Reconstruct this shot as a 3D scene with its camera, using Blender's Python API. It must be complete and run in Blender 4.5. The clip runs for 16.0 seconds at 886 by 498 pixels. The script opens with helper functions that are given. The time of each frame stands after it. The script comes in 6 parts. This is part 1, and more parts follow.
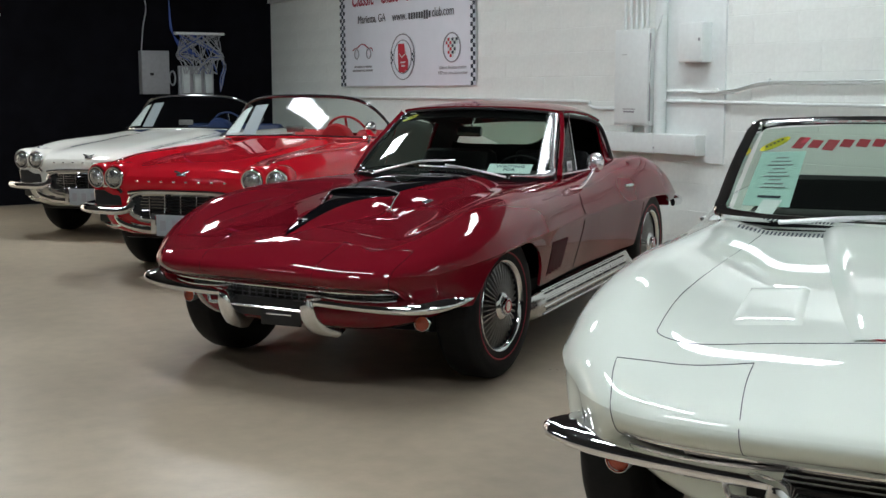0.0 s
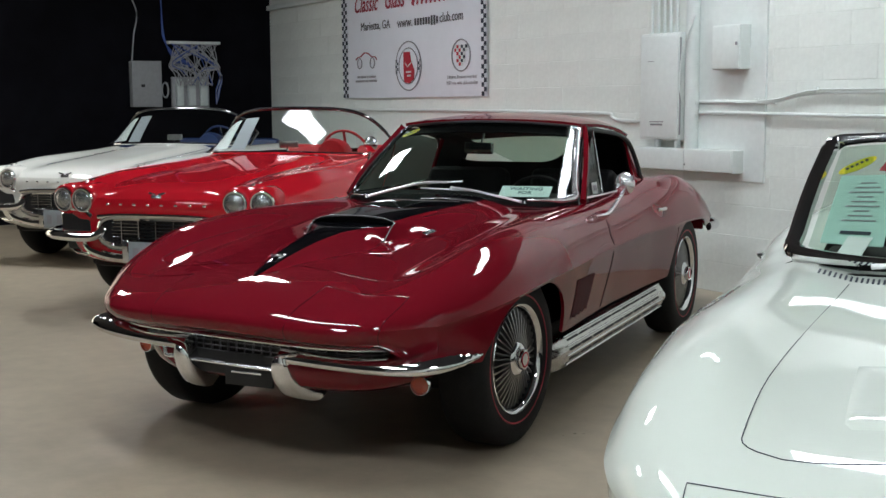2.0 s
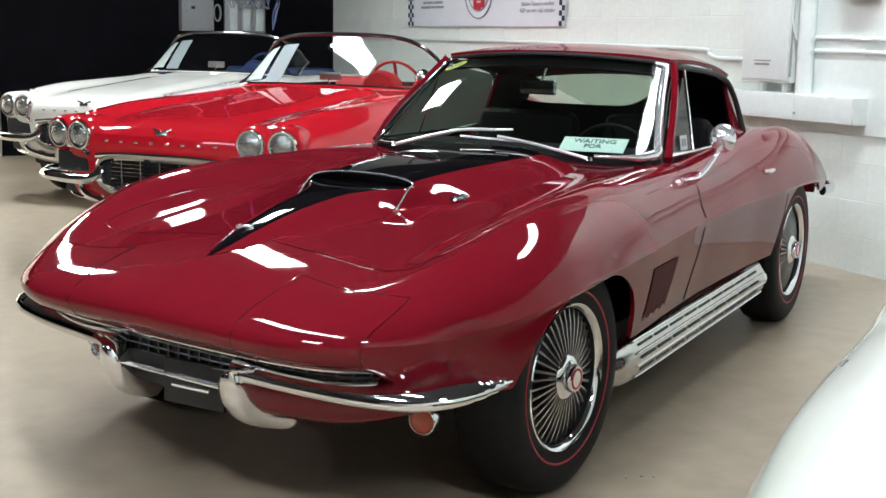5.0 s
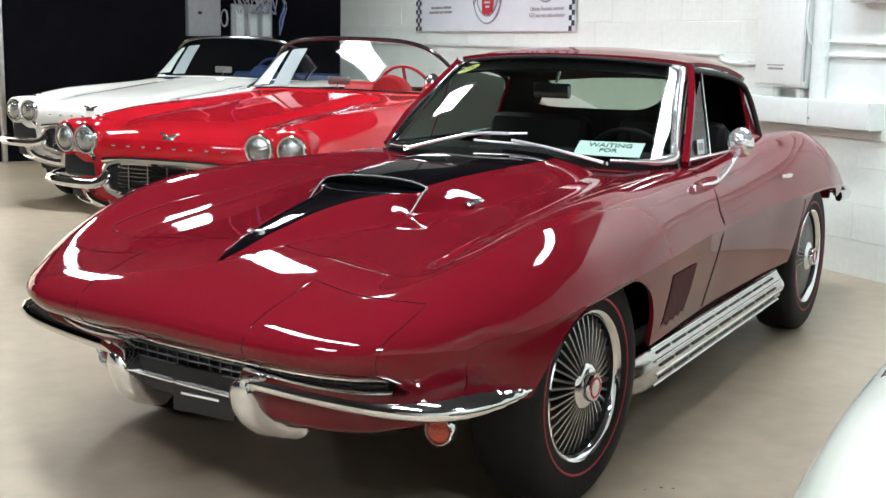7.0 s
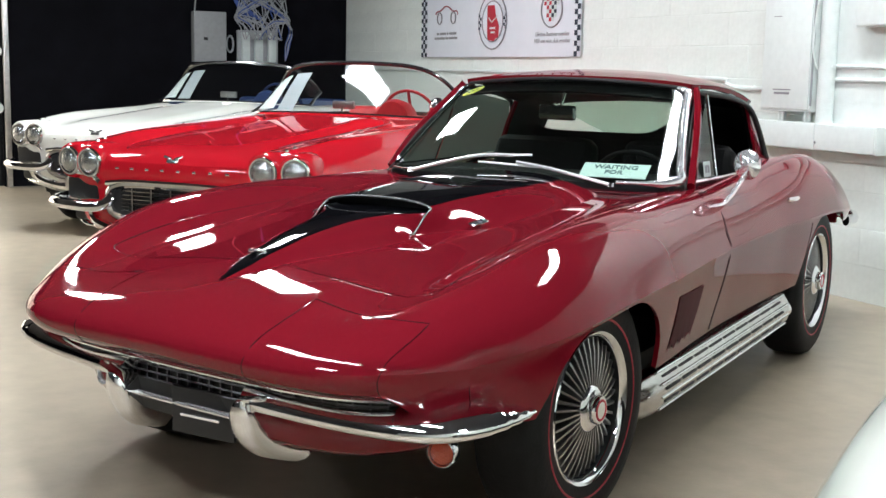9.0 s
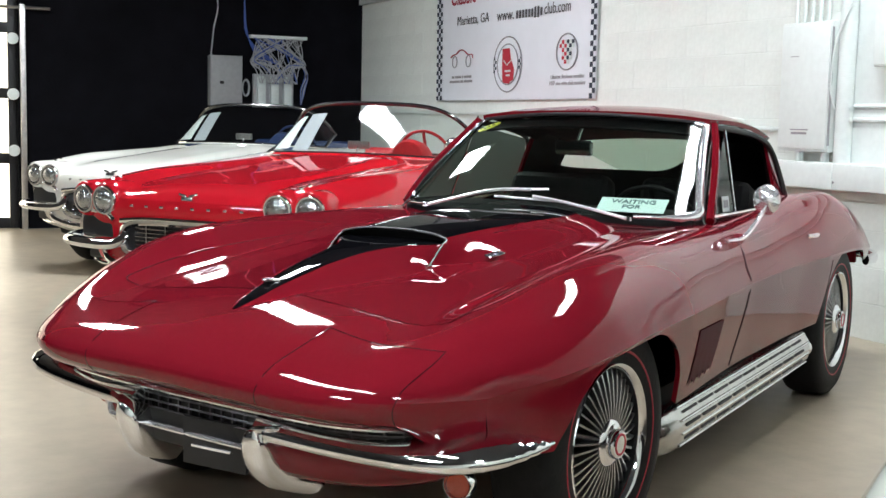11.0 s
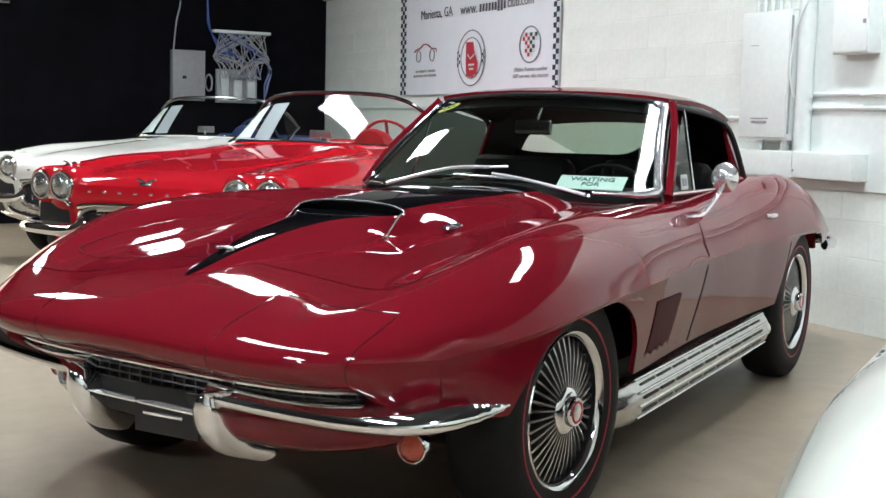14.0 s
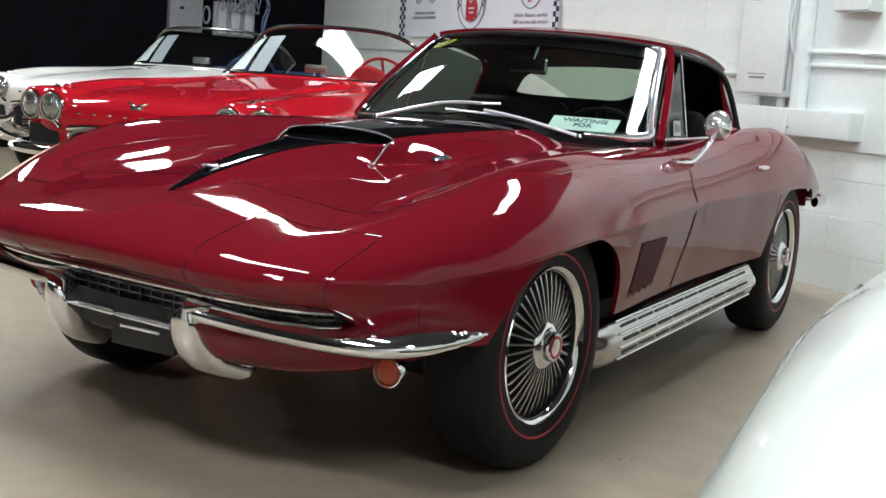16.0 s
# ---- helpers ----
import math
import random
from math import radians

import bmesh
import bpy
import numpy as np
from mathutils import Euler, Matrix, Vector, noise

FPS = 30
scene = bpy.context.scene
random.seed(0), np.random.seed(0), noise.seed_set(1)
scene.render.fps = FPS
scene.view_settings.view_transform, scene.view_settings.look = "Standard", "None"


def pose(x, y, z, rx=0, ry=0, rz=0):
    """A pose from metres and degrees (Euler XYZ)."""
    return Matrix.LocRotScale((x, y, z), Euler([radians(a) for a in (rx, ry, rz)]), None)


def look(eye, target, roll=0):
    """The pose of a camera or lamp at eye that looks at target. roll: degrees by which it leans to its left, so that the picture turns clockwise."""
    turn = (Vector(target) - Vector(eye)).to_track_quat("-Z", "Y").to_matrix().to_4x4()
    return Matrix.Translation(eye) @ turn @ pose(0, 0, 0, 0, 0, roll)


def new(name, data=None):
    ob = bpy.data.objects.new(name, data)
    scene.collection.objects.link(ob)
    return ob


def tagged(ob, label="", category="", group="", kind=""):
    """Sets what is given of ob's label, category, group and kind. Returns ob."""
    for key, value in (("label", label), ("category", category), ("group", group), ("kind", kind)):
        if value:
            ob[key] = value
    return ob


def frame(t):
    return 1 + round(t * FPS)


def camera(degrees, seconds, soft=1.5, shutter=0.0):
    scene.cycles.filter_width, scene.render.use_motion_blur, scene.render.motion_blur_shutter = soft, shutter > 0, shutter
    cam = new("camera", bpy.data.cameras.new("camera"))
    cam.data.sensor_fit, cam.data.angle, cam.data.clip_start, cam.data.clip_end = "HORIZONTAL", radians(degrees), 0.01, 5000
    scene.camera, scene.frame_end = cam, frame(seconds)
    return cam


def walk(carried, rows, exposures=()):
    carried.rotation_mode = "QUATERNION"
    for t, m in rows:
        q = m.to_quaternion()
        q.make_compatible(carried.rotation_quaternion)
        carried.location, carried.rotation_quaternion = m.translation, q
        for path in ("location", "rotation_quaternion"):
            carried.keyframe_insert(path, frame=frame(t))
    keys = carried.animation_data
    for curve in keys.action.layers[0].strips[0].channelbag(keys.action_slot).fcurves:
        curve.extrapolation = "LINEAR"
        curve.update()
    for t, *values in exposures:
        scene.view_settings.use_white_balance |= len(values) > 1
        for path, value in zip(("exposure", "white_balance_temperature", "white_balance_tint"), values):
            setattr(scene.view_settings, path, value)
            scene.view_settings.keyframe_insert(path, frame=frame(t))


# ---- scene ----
cam = camera(40.5, 16.0)
PATH = [
    (0, (2.824, -6.245, 1.308), (1.986, -4.449, 1.046), -0.17),
    (0.5, (2.757, -6.104, 1.31), (1.919, -4.305, 1.061), -0.36),
    (1, (2.647, -5.886, 1.308), (1.807, -4.086, 1.073), -0.43),
    (1.5, (2.558, -5.64, 1.299), (1.709, -3.844, 1.069), -0.47),
    (2, (2.47, -5.399, 1.3), (1.611, -3.609, 1.058), -0.36),
    (2.5, (2.358, -5.157, 1.297), (1.495, -3.372, 1.04), 0.03),
    (3, (2.277, -4.896, 1.277), (1.394, -3.123, 1.006), 0.44),
    (3.5, (2.192, -4.654, 1.272), (1.28, -2.899, 0.976), 0.69),
    (4, (2.103, -4.436, 1.261), (1.16, -2.703, 0.934), 0.95),
    (4.2, (2.111, -4.359, 1.269), (1.15, -2.639, 0.923), 0.93),
    (6.5, (2.027, -4.19, 1.251), (1.044, -2.483, 0.904), 1.11),
    (7, (2.026, -4.187, 1.247), (1.042, -2.478, 0.909), 1.09),
    (7.5, (2.026, -4.177, 1.24), (1.039, -2.468, 0.914), 1.06),
    (8, (2.027, -4.17, 1.234), (1.036, -2.461, 0.918), 1.04),
    (8.5, (2.021, -4.163, 1.228), (1.028, -2.454, 0.922), 1.08),
    (11, (1.989, -4.125, 1.166), (0.967, -2.419, 0.953), 1.26),
    (11.5, (1.984, -4.118, 1.148), (0.958, -2.412, 0.951), 0.70),
    (12, (1.988, -4.113, 1.129), (0.981, -2.4, 0.904), -0.74),
    (12.5, (1.994, -4.115, 1.114), (1.008, -2.393, 0.861), -1.03),
    (13, (2, -4.112, 1.1), (1.02, -2.385, 0.858), -0.23),
    (13.5, (2.006, -4.105, 1.083), (1.028, -2.374, 0.864), 0.57),
    (14, (2.011, -4.101, 1.066), (1.036, -2.367, 0.863), 1.39),
    (14.5, (2.016, -4.097, 1.045), (1.046, -2.361, 0.828), 2.16),
    (15, (2.019, -4.085, 1.021), (1.054, -2.35, 0.772), 2.88),
    (15.5, (2.022, -4.083, 1.01), (1.064, -2.35, 0.732), 3.55),
    (16, (2.024, -4.081, 1.01), (1.069, -2.347, 0.726), 4.21),
]
walk(cam, [(t, look(eye, target, roll)) for t, eye, target, roll in PATH], exposures=[(0,0.17),(1.0,0.18),(2.5,0.24),(3.5,0.44),(4.2,0.70),(6.3,1.15),(8.7,1.09),(11,1.03),(14,0.94),(16,0.82)])

# ---- world and light ----
world = bpy.data.worlds.new("world")
scene.world = world
world.use_nodes = True
wbg = world.node_tree.nodes["Background"]
wbg.inputs[0].default_value = (0.9, 0.95, 1.0, 1)
wbg.inputs[1].default_value = 0.05

# ---- materials ----
def material(name, colour, rough=0.5, metal=0.0, coat=0.0, grain=0.0, grain_scale=40.0, bump=0.0, bump_scale=120.0, emit=0.0, trans=0.0, spec=0.5, stain=0.0, stain_scale=2.0):
    m = bpy.data.materials.new(name)
    m.use_nodes = True
    nt = m.node_tree
    b = nt.nodes["Principled BSDF"]
    col = (*colour, 1)
    b.inputs["Base Color"].default_value = col
    b.inputs["Roughness"].default_value = rough
    b.inputs["Metallic"].default_value = metal
    b.inputs["Coat Weight"].default_value = coat
    b.inputs["Coat Roughness"].default_value = 0.03
    b.inputs["Specular IOR Level"].default_value = spec
    b.inputs["Transmission Weight"].default_value = trans
    if emit:
        b.inputs["Emission Color"].default_value = col
        b.inputs["Emission Strength"].default_value = emit
    if grain or bump or stain:
        tc = nt.nodes.new("ShaderNodeTexCoord")
    last = None
    for amount, scale, detail in ((grain, grain_scale, 6.0), (stain, stain_scale, 4.0)):
        if not amount:
            continue
        n = nt.nodes.new("ShaderNodeTexNoise")
        n.inputs["Scale"].default_value = scale
        n.inputs["Detail"].default_value = detail
        nt.links.new(tc.outputs["Object"], n.inputs["Vector"])
        mr = nt.nodes.new("ShaderNodeMapRange")
        mr.inputs["From Min"].default_value, mr.inputs["From Max"].default_value = 0.3, 0.7
        mr.inputs["To Min"].default_value, mr.inputs["To Max"].default_value = 1 - amount, 1 + amount
        nt.links.new(n.outputs["Fac"], mr.inputs["Value"])
        mx = nt.nodes.new("ShaderNodeVectorMath")
        mx.operation = "SCALE"
        if last is None:
            mx.inputs[0].default_value = colour
        else:
            nt.links.new(last.outputs[0], mx.inputs[0])
        nt.links.new(mr.outputs[0], mx.inputs["Scale"])
        last = mx
    if last is not None:
        nt.links.new(last.outputs[0], b.inputs["Base Color"])
    if bump:
        n = nt.nodes.new("ShaderNodeTexNoise")
        n.inputs["Scale"].default_value = bump_scale
        n.inputs["Detail"].default_value = 4.0
        nt.links.new(tc.outputs["Object"], n.inputs["Vector"])
        bp = nt.nodes.new("ShaderNodeBump")
        bp.inputs["Strength"].default_value = bump
        bp.inputs["Distance"].default_value = 0.01
        nt.links.new(n.outputs["Fac"], bp.inputs["Height"])
        nt.links.new(bp.outputs[0], b.inputs["Normal"])
    return m


def glass_material(name, tint, rough=0.0, grey_mix=None):
    """Thin pane: mostly clear, with a mirror reflection that grows at grazing angles."""
    m = bpy.data.materials.new(name)
    m.use_nodes = True
    nt = m.node_tree
    out = nt.nodes["Material Output"]
    nt.nodes.remove(nt.nodes["Principled BSDF"])
    clear = nt.nodes.new("ShaderNodeBsdfTransparent")
    clear.inputs[0].default_value = (*tint, 1)
    gloss = nt.nodes.new("ShaderNodeBsdfGlossy")
    gloss.inputs["Roughness"].default_value = rough
    facing = nt.nodes.new("ShaderNodeLayerWeight")
    facing.inputs["Blend"].default_value = 0.5
    power = nt.nodes.new("ShaderNodeMath")
    power.operation = "POWER"
    power.inputs[1].default_value = 5.0
    nt.links.new(facing.outputs["Facing"], power.inputs[0])
    fres = nt.nodes.new("ShaderNodeMapRange")
    fres.inputs["To Min"].default_value, fres.inputs["To Max"].default_value = 0.05, 1.0
    nt.links.new(power.outputs[0], fres.inputs["Value"])
    mix = nt.nodes.new("ShaderNodeMixShader")
    nt.links.new(fres.outputs[0], mix.inputs[0])
    if grey_mix:
        scatter = nt.nodes.new("ShaderNodeBsdfTranslucent")
        scatter.inputs[0].default_value = (*grey_mix, 1)
        both = nt.nodes.new("ShaderNodeMixShader")
        nt.links.new(clear.outputs[0], both.inputs[1])
        nt.links.new(scatter.outputs[0], both.inputs[2])
        nt.links.new(both.outputs[0], mix.inputs[1])
    else:
        nt.links.new(clear.outputs[0], mix.inputs[1])
    nt.links.new(gloss.outputs[0], mix.inputs[2])
    nt.links.new(mix.outputs[0], out.inputs[0])
    return m


MAROON = material("maroon_paint", (0.155, 0.006, 0.013), 0.5, 0.0, 0.86, spec=0.0, grain=0.04, grain_scale=3)
MAROON.node_tree.nodes["Principled BSDF"].inputs["Coat IOR"].default_value = 1.45
RED = material("red_paint", (0.52, 0.011, 0.022), 0.5, 0.0, 1.0, spec=0.0, grain=0.03, grain_scale=3)
CREAM = material("cream_white_paint", (0.75, 0.805, 0.74), 0.5, 0.0, 1.0, spec=0.0, grain=0.02, grain_scale=3)
WHITE_PAINT = material("white_car_paint", (0.74, 0.73, 0.675), 0.5, 0.0, 1.0, spec=0.0, grain=0.02, grain_scale=3)
CHROME = material("chrome", (0.82, 0.82, 0.84), 0.06, 1.0, grain=0.05, grain_scale=12)
BRIGHT = material("bright_trim", (0.88, 0.88, 0.90), 0.22, 1.0, grain=0.04, grain_scale=20)
# Pale and only part metal: bright reflections are put into these two colours.
BRUSHED = material("brushed_bright_metal", (0.90, 0.90, 0.92), 0.28, 0.55, grain=0.05, grain_scale=40)
BRIGHT_TRIM = material("polished_trim", (0.92, 0.92, 0.95), 0.12, 0.75, grain=0.04, grain_scale=40)
# Chrome with shade and dark reflections put into its colour.
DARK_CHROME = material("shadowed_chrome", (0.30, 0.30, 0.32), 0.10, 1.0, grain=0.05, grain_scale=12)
SATIN = material("satin_steel", (0.48, 0.47, 0.46), 0.32, 1.0, grain=0.12, grain_scale=30)
ALUMINIUM = material("polished_aluminium", (0.60, 0.59, 0.575), 0.20, 1.0, grain=0.08, grain_scale=30, bump=0.05, bump_scale=60)
GUNMETAL = material("dark_grille_metal", (0.10, 0.10, 0.11), 0.35, 1.0, grain=0.15, grain_scale=30)
BLACK_GLOSS = material("black_gloss_paint", (0.003, 0.003, 0.004), 0.5, 0.0, 0.6, spec=0.0)
BLACK_TRIM = material("black_trim", (0.008, 0.008, 0.009), 0.55, grain=0.2, grain_scale=25)
RUBBER = material("tyre_rubber", (0.006, 0.006, 0.0065), 0.65, spec=0.25, grain=0.25, grain_scale=30, bump=0.15, bump_scale=90)
RED_LINE = material("red_tyre_stripe", (0.35, 0.01, 0.03), 0.5)
AMBER = material("orange_lens", (0.55, 0.06, 0.02), 0.15, 0.0, 1.0, bump=0.6, bump_scale=200)
VINYL = material("black_vinyl", (0.0035, 0.0035, 0.004), 0.6, spec=0.15, grain=0.25, grain_scale=60, bump=0.2, bump_scale=150)
RED_VINYL = material("red_vinyl", (0.4, 0.012, 0.018), 0.45, grain=0.15, grain_scale=60, bump=0.2, bump_scale=150)
BLUE_VINYL = material("blue_vinyl", (0.012, 0.03, 0.10), 0.45, grain=0.15, grain_scale=60)
GLASS = glass_material("clear_glass", (0.93, 0.97, 0.95))
# Grey translucent and diffuse colour mixed in, for the coupe's far-side panes.
GREYED_GLASS = glass_material("greyed_glass", (0.10, 0.12, 0.11), grey_mix=(0.27, 0.31, 0.285))
grey_mix = GREYED_GLASS.node_tree.nodes.new("ShaderNodeBsdfDiffuse")
grey_mix.inputs[0].default_value = (0.20, 0.22, 0.21, 1)
blend = GREYED_GLASS.node_tree.nodes.new("ShaderNodeMixShader")
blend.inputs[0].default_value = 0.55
old = GREYED_GLASS.node_tree.nodes["Material Output"].inputs[0].links[0].from_socket
GREYED_GLASS.node_tree.links.new(old, blend.inputs[1])
GREYED_GLASS.node_tree.links.new(grey_mix.outputs[0], blend.inputs[2])
GREYED_GLASS.node_tree.links.new(blend.outputs[0], GREYED_GLASS.node_tree.nodes["Material Output"].inputs[0])
GREEN_GLASS = glass_material("green_tinted_glass", (0.62, 0.74, 0.66))
LENS = material("headlamp_glass", (0.42, 0.44, 0.45), 0.10, 0.85, 1.0, grain=0.25, grain_scale=70, bump=0.5, bump_scale=140)
GREY_PAPER = material("grey_paper", (0.30, 0.33, 0.35), 0.7, grain=0.05, grain_scale=30)
PAPER = material("paper", (0.60, 0.66, 0.65), 0.7, grain=0.05, grain_scale=30)
MINT_PAPER = material("mint_paper", (0.50, 0.72, 0.66), 0.7, grain=0.04, grain_scale=30)
YELLOW = material("yellow_sticker", (0.65, 0.60, 0.03), 0.5, grain=0.04, grain_scale=30)
PALE_MINT = material("pale_mint_card", (0.66, 0.80, 0.78), 0.6, grain=0.03, grain_scale=30)
FADED_INK = material("faded_ink", (0.13, 0.18, 0.20), 0.7)
INK = material("black_ink", (0.02, 0.03, 0.05), 0.7)
GREY_INK = material("grey_ink", (0.28, 0.28, 0.30), 0.7)
RED_INK = material("red_print", (0.45, 0.02, 0.04), 0.6)
UNDERSIDE = material("underbody", (0.01, 0.01, 0.01), 0.8, grain=0.3, grain_scale=20)
FLOOR = material("painted_concrete", (0.385, 0.322, 0.241), 0.33, grain=0.09, grain_scale=9, stain=0.14, stain_scale=0.8, bump=0.05, bump_scale=40)
BLOCK = material("white_block_paint", (0.79, 0.83, 0.795), 0.55, grain=0.03, grain_scale=30, stain=0.06, stain_scale=1.5, bump=0.13, bump_scale=45)
JOINT = material("painted_mortar", (0.76, 0.80, 0.765), 0.7, grain=0.05, grain_scale=30)
WALL_METAL = material("white_painted_metal", (0.74, 0.79, 0.775), 0.4, grain=0.03, grain_scale=25, stain=0.03)
BLACK_WALL = material("black_wall_paint", (0.0045, 0.0045, 0.0065), 0.8, spec=0.06, grain=0.25, grain_scale=5, stain=0.3, stain_scale=1.2, bump=0.2, bump_scale=30)
GREY_BOX = material("grey_enamel", (0.30, 0.31, 0.32), 0.45, grain=0.06, grain_scale=25)
CABLE = material("pale_cable", (0.36, 0.37, 0.39), 0.6, grain=0.1, grain_scale=40)
BLUE_CABLE = material("blue_cable", (0.05, 0.10, 0.35), 0.5)
BANNER = material("banner_vinyl", (0.745, 0.77, 0.83), 0.45, grain=0.02, grain_scale=6, bump=0.25, bump_scale=3)
# Ceiling, upper wall and south wall: all unseen, dark to suit the reflections.
DARK_UNSEEN = material("dark_unseen_surface", (0.045, 0.045, 0.05), 0.8, grain=0.04, grain_scale=10)
TUBE = material("fluorescent_tube", (0.90, 0.96, 1.0), 0.5, emit=34.0)
DAYLIGHT = material("daylight_pane", (1.0, 0.91, 0.74), 0.5, emit=1.25)
DARK_FRAME = material("dark_door_frame", (0.015, 0.015, 0.017), 0.4, 0.3, grain=0.1)

# ---- building helpers ----
def hermite(xs, ys):
    """A smooth curve through the points that does not overshoot."""
    n = len(xs)
    d = [(ys[i + 1] - ys[i]) / (xs[i + 1] - xs[i]) for i in range(n - 1)]
    m = [d[0]] + [0.0 if d[i - 1] * d[i] <= 0 else 2 * d[i - 1] * d[i] / (d[i - 1] + d[i]) for i in range(1, n - 1)] + [d[-1]]

    def at(x):
        if x <= xs[0]:
            return ys[0]
        if x >= xs[-1]:
            return ys[-1]
        i = 0
        while x > xs[i + 1]:
            i += 1
        h = xs[i + 1] - xs[i]
        t = (x - xs[i]) / h
        return (ys[i] * (1 + 2 * t) * (1 - t) ** 2 + h * m[i] * t * (1 - t) ** 2
                + ys[i + 1] * t * t * (3 - 2 * t) + h * m[i + 1] * t * t * (t - 1))
    return at


def ramp(a, b, x):
    t = min(max((x - a) / (b - a), 0.0), 1.0)
    return t * t * (3 - 2 * t)


def thing(name, label, category, m=None, group="", kind=""):
    ob = new(name)
    ob.empty_display_size = 0.1
    if m is not None:
        ob.matrix_world = m
    return tagged(ob, label, category, group, kind)


def finish(bm, name, mat, smooth=35):
    bmesh.ops.recalc_face_normals(bm, faces=bm.faces)
    me = bpy.data.meshes.new(name)
    bm.to_mesh(me)
    bm.free()
    me.materials.append(mat)
    if smooth:
        me.shade_smooth()
        me.set_sharp_from_angle(angle=radians(smooth))
    return me


def part(name, bm, mat, parent=None, label="", smooth=35, m=None):
    """A bmesh (or a ready mesh) as one mesh object under its thing."""
    me = finish(bm, name, mat, smooth) if isinstance(bm, bmesh.types.BMesh) else bm
    ob = new(name, me)
    if parent is not None:
        ob.parent = parent
    if m is not None:
        ob.matrix_basis = m
    if label:
        ob["label"] = label
    return ob


def sheet(rows, bm=None, close=False, drop=None):
    """Quads over a grid of points. close: joins the last column to the first. drop(p): leaves out faces there."""
    bm = bm or bmesh.new()
    vs = [[bm.verts.new(p) for p in row] for row in rows]
    n = len(rows[0])
    for i in range(len(rows) - 1):
        for j in range(n if close else n - 1):
            q = (vs[i][j], vs[i][(j + 1) % n], vs[i + 1][(j + 1) % n], vs[i + 1][j])
            if drop and drop(sum((v.co for v in q), Vector()) / 4):
                continue
            try:
                bm.faces.new(q)
            except ValueError:
                pass
    bmesh.ops.remove_doubles(bm, verts=bm.verts, dist=1e-5)
    return bm


def mirrored(rows):
    """A half section, from the middle outwards, made whole."""
    return [[(-x, y, z) for x, y, z in reversed(row)] + [p for p in row if abs(p[0]) > 1e-6] for row in rows]


def thicken(bm, t):
    bmesh.ops.recalc_face_normals(bm, faces=bm.faces)
    bmesh.ops.solidify(bm, geom=bm.faces[:], thickness=t)
    return bm


def box(size, at=(0, 0, 0), bevel=0.0, bm=None, m=None, seg=2):
    bm = bm or bmesh.new()
    r = bmesh.ops.create_cube(bm, size=1.0)
    bmesh.ops.scale(bm, vec=size, verts=r["verts"])
    if bevel:
        es = list({e for v in r["verts"] for e in v.link_edges})
        r2 = bmesh.ops.bevel(bm, geom=es, offset=bevel, segments=seg, affect="EDGES", profile=0.6)
        vs = list({v for f in r2["faces"] for v in f.verts} | {v for v in r["verts"] if v.is_valid})
    else:
        vs = r["verts"]
    if m is not None:
        bmesh.ops.transform(bm, matrix=m, verts=vs)
    bmesh.ops.translate(bm, vec=at, verts=vs)
    return bm


def smooth_path(pts, steps=6):
    """Catmull-Rom through the points."""
    pts = [Vector(p) for p in pts]
    out = []
    for i in range(len(pts) - 1):
        a, b, c, d = pts[max(i - 1, 0)], pts[i], pts[i + 1], pts[min(i + 2, len(pts) - 1)]
        for k in range(steps):
            t = k / steps
            out.append(0.5 * (2 * b + (c - a) * t + (2 * a - 5 * b + 4 * c - d) * t * t + (3 * b - a - 3 * c + d) * t ** 3))
    return out + [pts[-1]]


def tube(pts, r, segs=10, bm=None, flat=1.0, up=(0, 0, 1), cap=True):
    """A round (or, with flat, oval) bar along the points. r: one radius or one for each point."""
    bm = bm or bmesh.new()
    pts = [Vector(p) for p in pts]
    n = len(pts)
    rings = []
    up = Vector(up)
    for i, p in enumerate(pts):
        d = (pts[min(i + 1, n - 1)] - pts[max(i - 1, 0)]).normalized()
        s = d.cross(up)
        if s.length < 1e-3:
            s = d.cross(Vector((1, 0, 0)))
        s.normalize()
        u = s.cross(d)
        rad = r[i] if isinstance(r, (list, tuple)) else r
        rings.append([bm.verts.new(p + s * (math.cos(a) * rad * flat) + u * (math.sin(a) * rad))
                      for a in (2 * math.pi * k / segs for k in range(segs))])
    for i in range(n - 1):
        for k in range(segs):
            bm.faces.new((rings[i][k], rings[i][(k + 1) % segs], rings[i + 1][(k + 1) % segs], rings[i + 1][k]))
    if cap:
        bm.faces.new(rings[0][::-1])
        bm.faces.new(rings[-1])
    return bm


def lathe(profile, segs=40, axis="X", bm=None):
    """Turns (radius, height) points round an axis; the height runs along it."""
    bm = bm or bmesh.new()
    rings = []
    for rad, h in profile:
        ring = []
        for k in range(segs):
            a = 2 * math.pi * k / segs
            c, s = math.cos(a) * max(rad, 1e-4), math.sin(a) * max(rad, 1e-4)
            ring.append(bm.verts.new((h, c, s) if axis == "X" else (c, h, s) if axis == "Y" else (c, s, h)))
        rings.append(ring)
    for i in range(len(rings) - 1):
        for k in range(segs):
            bm.faces.new((rings[i][k], rings[i][(k + 1) % segs], rings[i + 1][(k + 1) % segs], rings[i + 1][k]))
    return bm


def slab(outline, depth, m=None, bm=None):
    """A flat plate: an outline in x and z, with its thickness along y."""
    bm = bm or bmesh.new()
    a = [bm.verts.new((x, 0, z)) for x, z in outline]
    b = [bm.verts.new((x, depth, z)) for x, z in outline]
    bm.faces.new(a)
    bm.faces.new(b[::-1])
    for i in range(len(a)):
        j = (i + 1) % len(a)
        bm.faces.new((a[i], b[i], b[j], a[j]))
    if m is not None:
        bmesh.ops.transform(bm, matrix=m, verts=a + b)
    return bm


